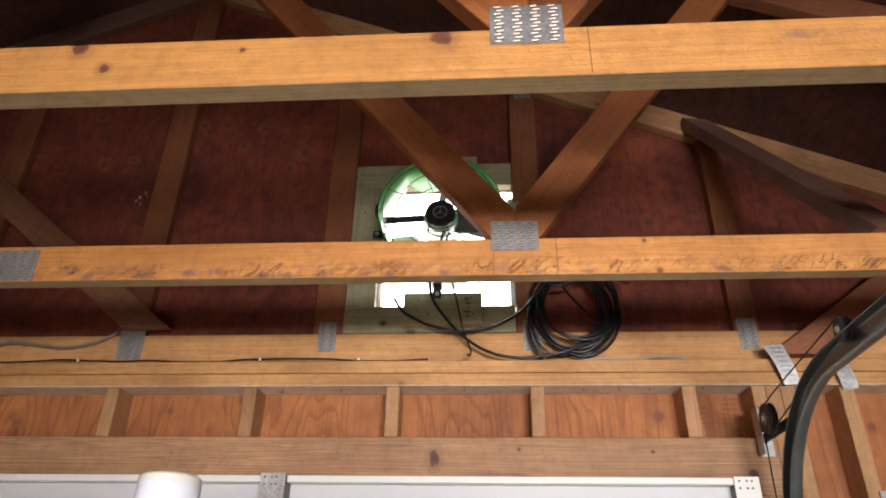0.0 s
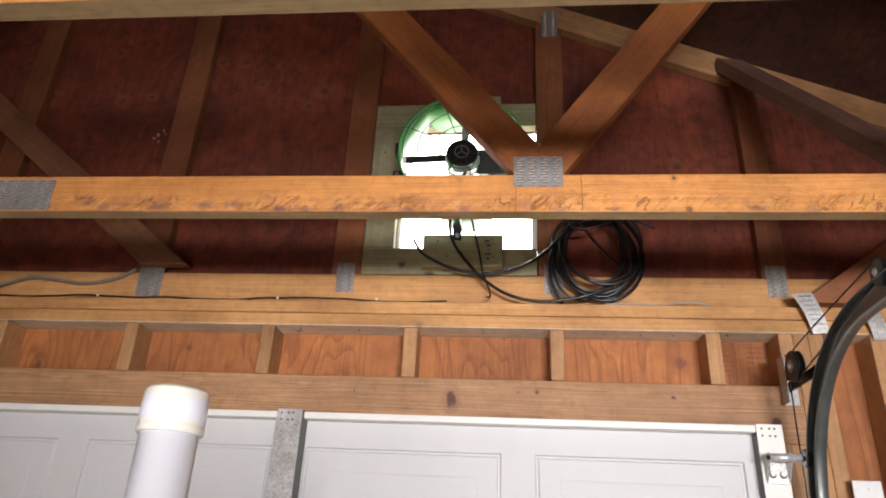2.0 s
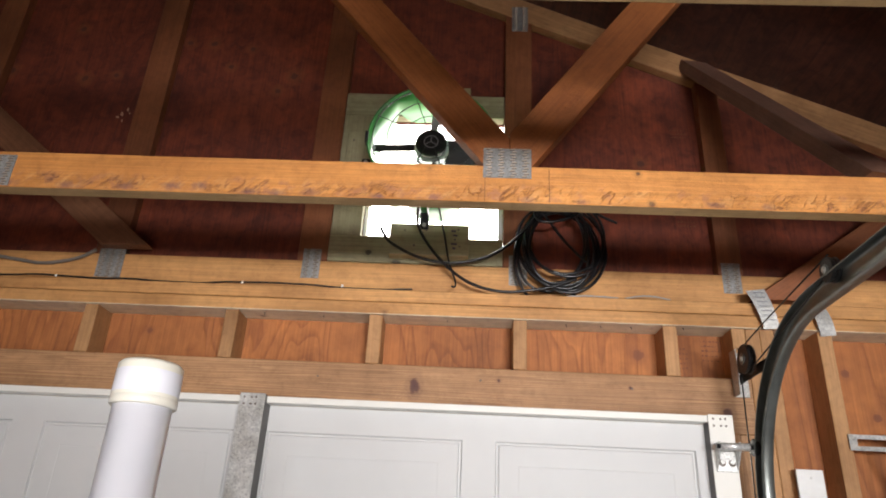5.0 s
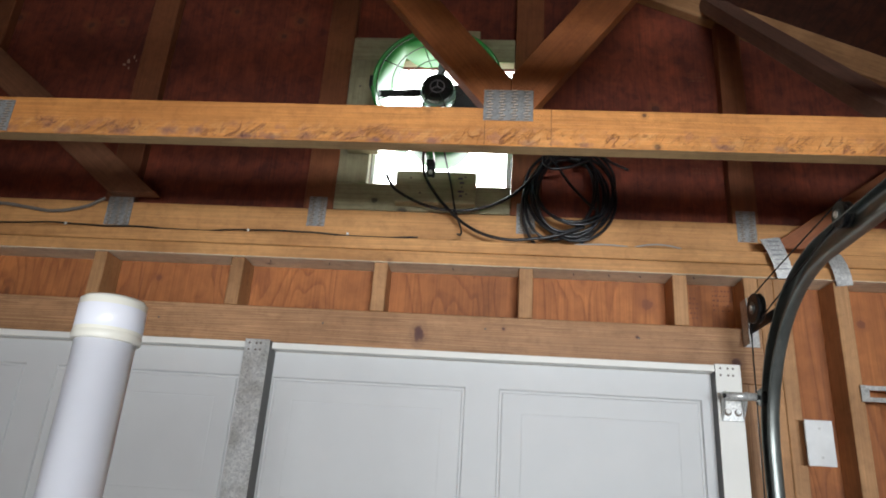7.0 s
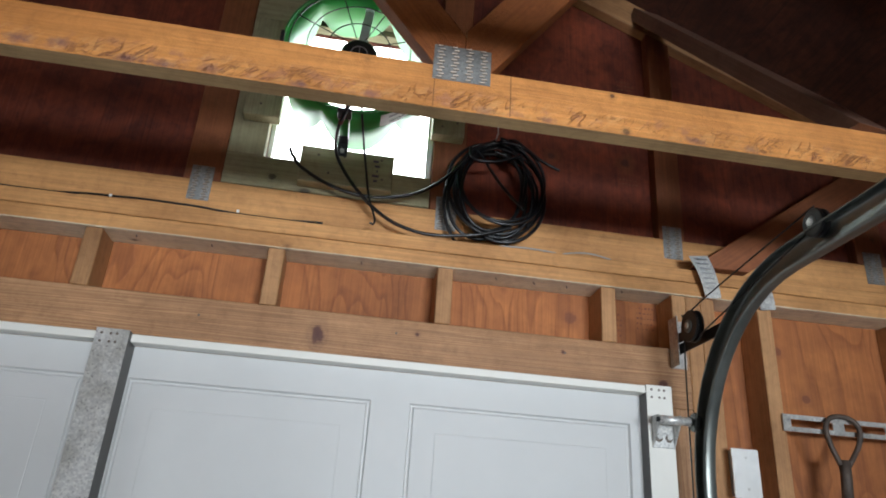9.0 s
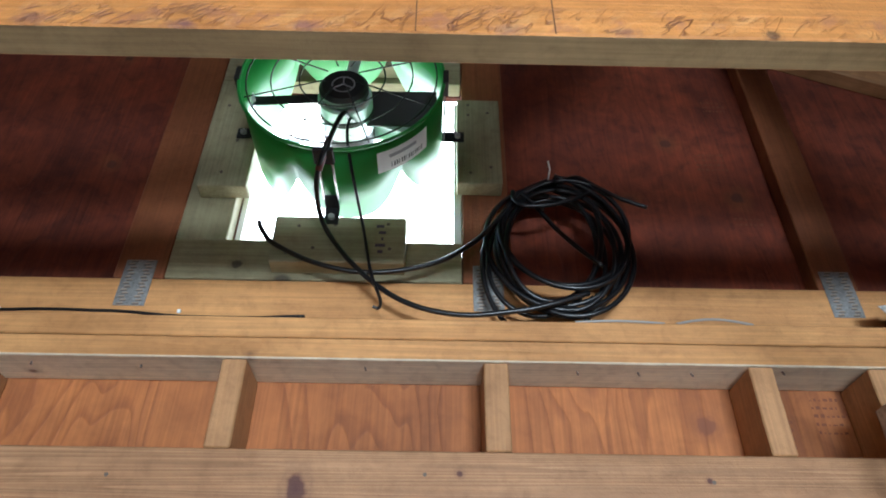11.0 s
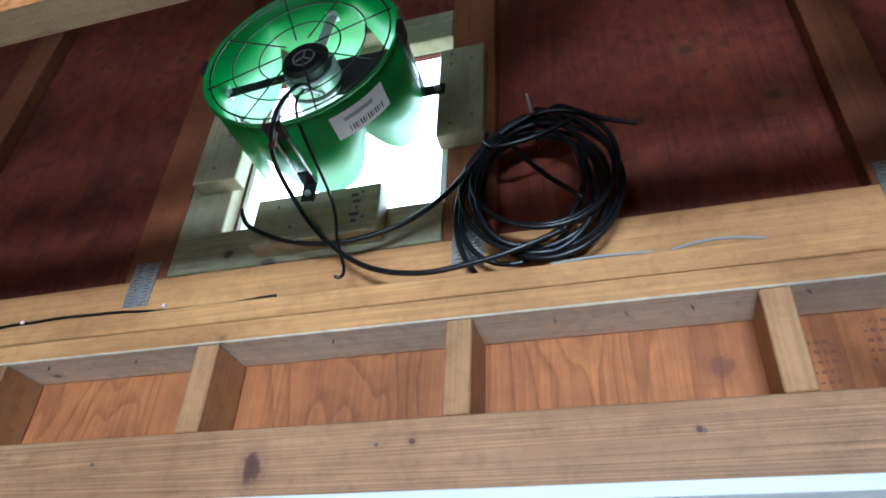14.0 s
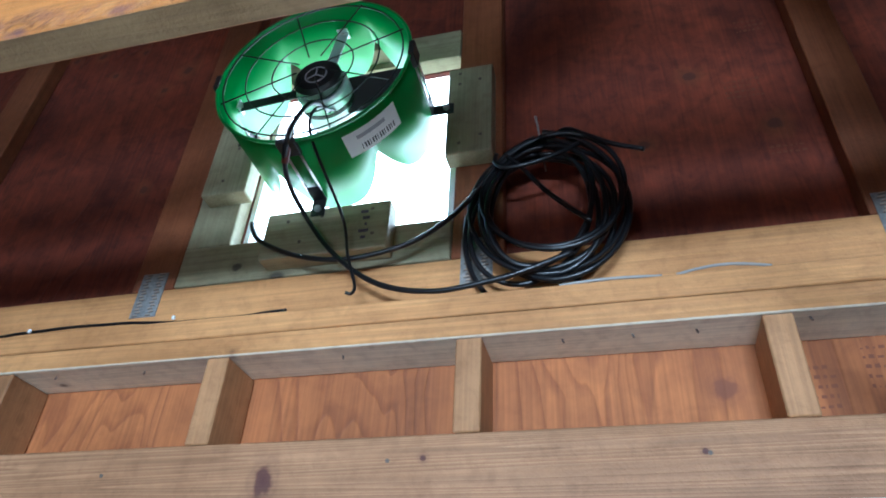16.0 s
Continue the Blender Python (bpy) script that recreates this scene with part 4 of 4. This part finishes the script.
b1 = slab_with_holes(xs, [2.061, 2.072, 2.090, 2.101], lambda u, v: not (2.072 < v < 2.090 and any(0.965 + 0.14 * k < u < 1.075 + 0.14 * k for k in range(5))), lambda u, v, s: (u, 1.992 + 0.003 * s, v))
part("strip", b1, GALV, rail)

tool = thing("hanging_tool", (1.09, 1.98, 2.09), "dull rusty iron loop tool with a red handle", "hand tool")
loop = [(1.066, 1.975, 1.99), (1.050, 1.978, 2.035), (1.046, 1.980, 2.075), (1.062, 1.982, 2.098), (1.092, 1.983, 2.105), (1.122, 1.982, 2.097), (1.135, 1.980, 2.072), (1.122, 1.978, 2.035), (1.088, 1.975, 1.99)]
part("loop", tube(smooth_path(loop, 5), 0.0062, 8), RUST_IRON, tool, smooth=True)
part("neck", tube([(1.077, 1.975, 2.0), (1.075, 1.975, 1.96), (1.071, 1.975, 1.915)], 0.013, 10), RUST_IRON, tool, smooth=True)
part("handle", tube([(1.071, 1.975, 1.915), (1.066, 1.975, 1.85), (1.058, 1.975, 1.74)], 0.011, 10), COPPER_RED, tool, "red rubber handle grip", smooth=True)

# ---- pvc pipe ----
pipe = thing("pvc_pipe", (-0.349, 0.838, 0.0), "upright white pvc pipe with a cream cap", "pipe")
part("tube", disc((-0.349, 0.838, 0.0), (0, 0, 1), 0.0274, 1.885, 48), PVC, pipe, smooth=False)
b1 = disc((-0.349, 0.838, 1.8845), (0, 0, 1), 0.0308, 0.0405, 48, 0.0035)
cap = part("cap", b1, PVC_CREAM, pipe, "cream pvc end cap")
part("lip", disc((-0.349, 0.838, 1.882), (0, 0, 1), 0.0313, 0.009, 48, 0.001), PVC_CREAM, cap)
part("band", disc((-0.349, 0.838, 1.893), (0, 0, 1), 0.0310, 0.023, 48, 0.0008), PVC, cap, "clean white middle of the cap")
for ob in pipe.children_recursive:
    for q in ob.data.polygons:
        q.use_smooth = len(q.vertices) == 4

# ---- fan in the gable opening ----
ff = thing("fan_frame", (-0.2, 2.05, 2.55), "pale treated pine framing round the gable opening", "window frame")
FB = SHEATH - 0.002
lumber("board", (-0.4665, (GY + FB) / 2, 2.601), (0.0585, (GY + FB) / 2, 2.601), 0.086, FB - GY, (0, 1, 0), TREATED_KNOT, ff)
lumber("board", (-0.4665, (GY + FB) / 2, 3.128), (0.0585, (GY + FB) / 2, 3.128), 0.088, FB - GY, (0, 1, 0), TREATED, ff)
lumber("board", (-0.4202, (GY + FB) / 2, 2.6445), (-0.4202, (GY + FB) / 2, 3.0835), 0.0925, FB - GY, (0, 1, 0), TREATED, ff)
for x0, x1, z0, z1 in ((-0.279, -0.043, 2.570, 2.671), (-0.25, -0.054, 3.10, 3.175)):
    lumber("block", (x0, 2.0318, (z0 + z1) / 2), (x1, 2.0318, (z0 + z1) / 2), z1 - z0, 0.0375, (0, 1, 0), TREATED, ff)
for x0, x1, z0, z1 in ((0.049, 0.136, 2.759, 2.992), (-0.441, -0.347, 2.741, 2.992)):
    lumber("block", ((x0 + x1) / 2, 2.0318, z0), ((x0 + x1) / 2, 2.0318, z1), x1 - x0, 0.0375, (0, 1, 0), TREATED, ff)
for x, z in ((-0.235, 2.648), (-0.17, 2.652), (-0.205, 2.60), (-0.075, 2.655), (-0.25, 2.588), (-0.07, 2.60), (0.072, 2.975), (0.072, 2.945), (0.112, 2.952), (0.075, 2.785), (0.115, 2.80), (-0.40, 2.775), (-0.385, 2.86), (-0.42, 2.96), (-0.365, 2.975)):
    part("screw", disc((x, 2.0135, z), (0, -1, 0), 0.0034, 0.0012, 8), SLOT, ff)
for k in range(5):
    zz = 2.650 - 0.014 * k
    part("pencil_mark", box(-0.096 + 0.005 * (k % 3), -0.082 + 0.004 * (k % 2), 2.0125, 2.0131, zz - 0.003, zz + 0.003, 0), INK_VIOLET, ff, "smudged violet ink bars")
part("vent_flange", box(0.0445, 0.060, 2.07, 2.085, 2.645, 3.04, 0.001), VINYL, ff, "white vinyl vent edge")
part("vent_flange", box(-0.373, -0.362, 2.09, 2.13, 2.641, 3.083, 0.001), VINYL, ff, "white vinyl vent edge")

FX, FZ, FR, F0, F1 = -0.164, 2.876, 0.186, 1.862, 2.042
fan = thing("gable_fan", (FX, 2.0, FZ), "green round attic fan with black wire guard", "fan")


def ring_points(r, y, n=48):
    return [(FX + r * math.cos(2 * math.pi * k / n), y, FZ + r * math.sin(2 * math.pi * k / n)) for k in range(n)]


b1 = bmesh.new()
rows = []
for k in range(192):
    a = 2 * math.pi * k / 192
    rear = F1 - 0.095 * (1 - abs(math.sin(3 * (a - radians(7))))) ** 1.6
    rows.append([b1.verts.new((FX + r * math.cos(a), y, FZ + r * math.sin(a))) for r, y in ((FR - 0.002, F0), (FR - 0.002, (F0 + rear) / 2), (FR - 0.002, rear), (FR - 0.0045, rear), (FR - 0.0045, (F0 + rear) / 2), (FR - 0.0045, F0))])
for k in range(192):
    p, q = rows[k], rows[(k + 1) % 192]
    for j in range(6):
        b1.faces.new((p[j], p[(j + 1) % 6], q[(j + 1) % 6], q[j]))
housing = part("housing", b1, GREEN, fan, "green powder-coated steel drum")
for q in housing.data.polygons:
    q.use_smooth = abs(q.normal.y) < 0.5
part("rim", tube(ring_points(FR - 0.001, F0), 0.0032, 8, True), GREEN, housing, smooth=True)
guard = part("guard", tube(ring_points(0.172, F0 - 0.002), 0.0016, 6, True), BLACK_IRON, fan, "black wire guard", smooth=True)
for r in (0.128, 0.078):
    part("ring", tube(ring_points(r, F0 - 0.002 + 0.004 * (r < 0.1)), 0.0014, 6, True), BLACK_IRON, guard, smooth=True)
for k in range(8):
    a = radians(45 * k + 20)
    part("spoke", tube([(FX + r * math.cos(a), F0 - 0.0005, FZ + r * math.sin(a)) for r in (0.03, 0.178)], 0.0014, 6), BLACK_IRON, guard, smooth=True)
motor = part("motor", disc((FX, 1.905, FZ), (0, 1, 0), 0.051, 0.078, 32, 0.004), CHROME, fan, "bright steel motor with black cap")
part("cap", disc((FX, 1.880, FZ), (0, 1, 0), 0.046, 0.026, 32, 0.007), BLACK_IRON, motor)
part("band", disc((FX, 1.934, FZ), (0, 1, 0), 0.0525, 0.009, 32, 0.001), BLACK_IRON, motor)
part("badge", disc((FX, 1.8795, FZ), (0, 1, 0), 0.022, 0.0008, 24, 0, None, 0.019), GREY_INK, motor)
for k in range(3):
    a = radians(90 + 120 * k)
    part("badge", tube([(FX + r * math.cos(a), 1.8796, FZ + r * math.sin(a)) for r in (0.001, 0.018)], 0.0014, 6), GREY_INK, motor)
for a in (86, 180, 344):
    c, s = math.cos(radians(a)), math.sin(radians(a))
    deep = 0.038 if a == 344 else 0.0
    p0, p1 = Vector((FX + 0.04 * c, 1.915 + deep, FZ + 0.04 * s)), Vector((FX + 0.178 * c, 1.925 + deep, FZ + 0.178 * s))
    arm = lumber("motor_arm", p0, p1, 0.023, 0.003, (0, 1, 0), BLACK_IRON if a == 180 else CHROME, fan, bevel=0.0005)
    lumber("foot", p1 - Vector((c, 0, s)) * 0.004 + Vector((0, -0.012, 0)), p1 - Vector((c, 0, s)) * 0.004 + Vector((0, 0.012, 0)), 0.022, 0.003, (c, 0, s), CHROME, arm, bevel=0.0005)
    part("bolt", disc(p1 - Vector((c, 0, s)) * 0.006, (-c, 0, -s), 0.005, 0.003, 8), GALV, arm)
# two pitched blades, at rest
for k in range(2):
    a0 = radians(14 + 180 * k)
    b1 = bmesh.new()
    rows = []
    for j in range(7):
        r = 0.045 + 0.122 * j / 6
        wide = radians(30 - 8 * j / 6)
        rows.append([(r, a0 - wide / 2 + wide * i / 4, 2.018 - 0.040 * (i / 4) * (1 - 0.4 * j / 6)) for i in range(5)])
    front = [[b1.verts.new((FX + r * math.cos(a), y, FZ + r * math.sin(a))) for r, a, y in row] for row in rows]
    back = [[b1.verts.new(v.co + Vector((0, 0.002, 0))) for v in row] for row in front]
    for L in (front, back):
        for p, q in zip(L, L[1:]):
            for i in range(4):
                b1.faces.new((p[i], p[i + 1], q[i + 1], q[i]))
    for j in range(6):
        for i in (0, 4):
            b1.faces.new((front[j][i], front[j + 1][i], back[j + 1][i], back[j][i]))
    for row in (0, 6):
        for i in range(4):
            b1.faces.new((front[row][i], front[row][i + 1], back[row][i + 1], back[row][i]))
    part("blade", b1, CHROME, fan, "bright metal fan blade", smooth=True)
part("hub", disc((FX, 1.975, FZ), (0, 1, 0), 0.05, 0.045, 28, 0.004), BLACK_IRON, fan)
# black plate added over one blade, for its dark look against the sky
lumber("motor_plate", (FX + 0.04, 1.940, FZ + 0.002), (FX + 0.172, 1.940, FZ + 0.004), 0.074, 0.004, (0.0, 1, 0.35), BLACK_IRON, fan, "wide black plate added in place of the dark blade", bevel=0.001)
# mounting feet on the blocks, and clips that hold the guard
for a, tip in ((270, 2.668), (0, 0.046), (180, -0.37), (90, 3.09)):
    c, s = math.cos(radians(a)), math.sin(radians(a))
    e = Vector((c, 0, s))
    o = Vector((FX, 0, FZ))
    if a == 270:
        base = Vector((-0.178, 0, FZ))
        o = base
    p0 = o + e * FR + Vector((0, 1.99, 0))
    reach = abs(tip - (FX if c else FZ)) if a in (0, 180) else abs(tip - FZ)
    mt = lumber("mounting_foot", o + e * (FR - 0.003) + Vector((0, 2.009, 0)), o + e * (reach + 0.017) + Vector((0, 2.009, 0)), 0.026, 0.003, (0, 1, 0), BLACK_IRON, fan, "black mounting foot", bevel=0.0005)
    lumber("tab", o + e * (FR + 0.0015) + Vector((0, 1.975, 0)), o + e * (FR + 0.0015) + Vector((0, 2.01, 0)), 0.026, 0.003, e, BLACK_IRON, mt, bevel=0.0005)
    part("bolt", disc(o + e * (reach + 0.004) + Vector((0, 2.0075, 0)), (0, -1, 0), 0.0065, 0.006, 6), GALV, mt)
    for dd in (-0.012, 0.012):
        side = Vector((-s, 0, c)) * dd
        part("strut", tube([o + e * (FR + 0.001) + side + Vector((0, F0 + 0.01, 0)), o + e * (FR + 0.001) + side + Vector((0, 1.985, 0))], 0.0022, 6), GALV, mt, smooth=True)
    part("clip", box(-0.017, 0.017, -0.006, 0.028, -0.004, 0.006, 0.001), BLACK_IRON, guard, "black plastic guard clip", Matrix.Translation(o + e * (FR + 0.001) + Vector((0, F0, 0))) @ Matrix.Rotation(radians(90 - a), 4, "Y"))
# product label wrapped on the drum, its print as bars
def wrap_patch(a0, a1, y0, y1, r, n=8):
    b = bmesh.new()
    g = [[b.verts.new((FX + r * math.cos(radians(a0 + (a1 - a0) * k / n)), y, FZ + r * math.sin(radians(a0 + (a1 - a0) * k / n)))) for y in (y0, y1)] for k in range(n + 1)]
    for p, q in zip(g, g[1:]):
        b.faces.new((p[0], p[1], q[1], q[0]))
    return b


lab = part("label", wrap_patch(-67, -33, 1.885, 1.935, FR - 0.0012), LABEL, housing, "white paper label with printed bars")
part("print", wrap_patch(-60, -42, 1.896, 1.904, FR - 0.0008), GREY_INK, lab)
for k in range(14):
    a = -59 + 1.6 * k
    part("print", wrap_patch(a, a + (0.9 if k % 3 else 0.5), 1.916, 1.928, FR - 0.0008, 1), INK, lab)

# ---- cables ----


def cable(name, pts, r, mat, label, group="", steps=8, sides=8):
    return tagged(part(name, tube(smooth_path(pts, steps), r, sides), mat, smooth=True), label, "cable", group)


cable("power_cable", [(-0.150, 1.93, 2.83), (-0.155, 1.872, 2.79), (-0.168, 1.85, 2.70), (-0.19, 1.90, 2.66), (-0.185, 1.985, 2.63), (-0.12, 1.997, 2.545), (-0.04, 1.994, 2.481), (0.05, 1.99, 2.455), (0.14, 1.986, 2.461), (0.20, 1.984, 2.474), (0.265, 1.988, 2.500)], 0.0045, CABLE_BLACK, "black power cable hanging from the fan motor", "fan cables")
cable("control_cable", [(-0.14, 1.93, 2.83), (-0.143, 1.87, 2.77), (-0.138, 1.87, 2.70), (-0.115, 1.98, 2.62), (-0.098, 1.992, 2.54), (-0.078, 1.99, 2.482), (-0.079, 1.985, 2.462), (-0.088, 1.982, 2.463)], 0.0028, CABLE_BLACK, "thin black control wire hanging loose", "fan cables")
cable("power_cable", [(-0.307, 2.010, 2.653), (-0.296, 2.004, 2.630), (-0.27, 2.000, 2.598), (-0.19, 1.998, 2.556), (-0.10, 2.000, 2.541), (0.0, 2.003, 2.561), (0.07, 2.0, 2.602), (0.12, 1.995, 2.655), (0.165, 1.99, 2.715), (0.215, 1.99, 2.747)], 0.0045, CABLE_BLACK, "black power cable sagging below the fan", "fan cables")
tagged(part("wire_joint", tube([(-0.168, 1.852, 2.71), (-0.186, 1.885, 2.665)], 0.0062, 8), DARK_RED, smooth=True), "red-brown taped wire joint", "wire joint")
rng = random.Random(11)
loops = []
turns = 10
specs = []
for t in range(turns + 1):
    rz = rng.uniform(0.114, 0.158)
    specs.append((0.226 + rng.uniform(-0.016, 0.018), 2.752 + rng.uniform(-0.02, 0.008) - rz, rng.uniform(0.092, 0.136), rz, rng.uniform(-0.5, 0.5), 1.988 + 0.004 * t + rng.uniform(-0.006, 0.006)))
for k in range(turns * 20 + 1):
    a, t, f = 2 * math.pi * k / 20, k // 20, (k % 20) / 20
    p, q = specs[t], specs[min(t + 1, turns)]
    cx, cz, rx, rz, tilt, cy = (u + (v - u) * f for u, v in zip(p, q))
    # each turn hangs from the nail and swings a little about it
    u, v = rx * math.sin(a), rz * math.cos(a) - rz
    x = cx + u * math.cos(tilt * 0.5) + v * math.sin(tilt * 0.5)
    z = cz + rz + v * math.cos(tilt * 0.5) - u * math.sin(tilt * 0.5)
    loops.append((x, cy + 0.008 * math.sin(a * 1.5 + 2 * t), z))
smoothed = [Vector(p) for p in loops]
for _ in range(2):
    smoothed = [smoothed[0]] + [(smoothed[i - 1] + smoothed[i] * 2 + smoothed[i + 1]) / 4 for i in range(1, len(smoothed) - 1)] + [smoothed[-1]]
coil = thing("cable_coil", (0.225, 2.0, 2.752), "black cable coiled and hung on a bent nail", "cable")
for t in range(turns):
    piece = smoothed[t * 20:t * 20 + 21]
    part("turn", tube(smooth_path(piece, 3), 0.0045, 8), CABLE_BLACK, coil, smooth=True)
for pts in ([(0.150, 1.985, 2.715), (0.150, 1.978, 2.690), (0.170, 1.974, 2.672), (0.215, 1.974, 2.676), (0.258, 1.978, 2.694), (0.288, 1.985, 2.715)], [(0.165, 1.99, 2.715), (0.188, 1.992, 2.690), (0.225, 1.994, 2.635), (0.262, 1.992, 2.590), (0.295, 1.99, 2.555)]):
    part("strand", tube(smooth_path(pts, 6), 0.0042, 8), CABLE_BLACK, coil, smooth=True)
part("tail", tube(smooth_path([smoothed[-1], Vector((0.265, 1.99, 2.757)), Vector((0.30, 1.985, 2.733)), Vector((0.34, 1.982, 2.702)), Vector((0.388, 1.98, 2.678))], 6), 0.004, 8), CABLE_BLACK, coil, smooth=True)
tagged(part("nail", tube([(0.222, 2.088, 2.757), (0.222, 1.985, 2.770), (0.219, 1.978, 2.786)], 0.002, 6), GALV, smooth=True), "bent galvanised nail holding the coil", "nail")

# thin wires stapled along the joint of chord and plate
ledge = 2.4528
pts = []
for k in range(78):
    x = -1.74 + 0.02 * k
    rise = max(0.0, math.sin(9.2 * x + 1.0)) * 0.5 + max(0.0, math.sin(23.0 * x)) * 0.22
    pts.append((x, 2.0045 + 0.008 * math.sin(6.1 * x + 0.4) ** 2, ledge + 0.0030 + 0.0120 * rise))
cable("stapled_wire", pts, 0.0030, CABLE_BLACK, "thin black wire lying along the plate edge", "stapled wires", 3, 6)
for x in (-1.24, -0.69, -0.40):
    tagged(part("wire_staple", box(x - 0.003, x + 0.003, 1.9950, 1.9995, 2.4535, 2.4605, 0.001), PLASTIC_WHITE), "small white wire staple", "staple", "wire staples")
for x0, x1, lift in ((0.24, 0.385, 0.0035), (0.405, 0.530, 0.0095)):
    pts = [(x0 + (x1 - x0) * k / 6, 2.005, ledge + 0.0008 + lift * math.sin(math.pi * k / 6)) for k in range(7)]
    cable("stapled_wire", pts, 0.0024, CABLE_GREY, "thin grey wire arching over the plate edge", "stapled wires", 4, 6)
cable("grey_cable", [(-1.9, 2.035, 2.47), (-1.7, 2.035, 2.48), (-1.603, 2.035, 2.498), (-1.50, 2.037, 2.529), (-1.41, 2.040, 2.522), (-1.32, 2.040, 2.512), (-1.226, 2.042, 2.530), (-1.17, 2.044, 2.562)], 0.0052, CONDUIT, "grey sheathed cable draped along the gable chord")

# nails through the plate and in the header, small rusty heads
for k, (x, y) in enumerate(((-0.097, 2.028), (0.238, 2.030), (0.335, 2.030), (0.420, 2.030), (0.561, 2.019), (-0.45, 2.03), (-0.62, 2.025))):
    tagged(part("nail", tube([(x, y, 2.378), (x + 0.002, y - 0.002, 2.3715)], 0.0015, 6), SLOT, smooth=True), "rusty nail tip poking through the plate", "nail", "plate nails")
for x, z in ((0.002, 2.201), (-0.439, 2.195), (0.406, 2.196), (-0.9, 2.19), (-0.18, 2.10)):
    tagged(part("nail", disc((x, 2.0005, z), (0, -1, 0), 0.003, 0.0015, 8), SLOT), "small nail head in the header", "nail", "header nails")

# faded stamps on the plywood, as bars
for x, z, w, rows in ((0.555, 2.915, 0.06, 4), (0.605, 3.08, 0.05, 3), (0.556, 2.335, 0.03, 5), (0.630, 2.360, 0.045, 5), (0.60, 2.742, 0.05, 2)):
    b1 = bmesh.new()
    for r in range(rows):
        xx = x
        while xx < x + w:
            ww, hh = rng.uniform(0.002, 0.008), rng.uniform(0.002, 0.006)
            y = SHEATH - 0.0007
            b1.faces.new([b1.verts.new(p) for p in ((xx, y, z - 0.014 * r), (xx + ww, y, z - 0.014 * r), (xx + ww, y, z - 0.014 * r + hh), (xx, y, z - 0.014 * r + hh))])
            xx += ww + 0.004
    part("stamp", b1, FADED_INK, gable_wall if z > 2.47 else wall_north, "faded ink stamp bars")
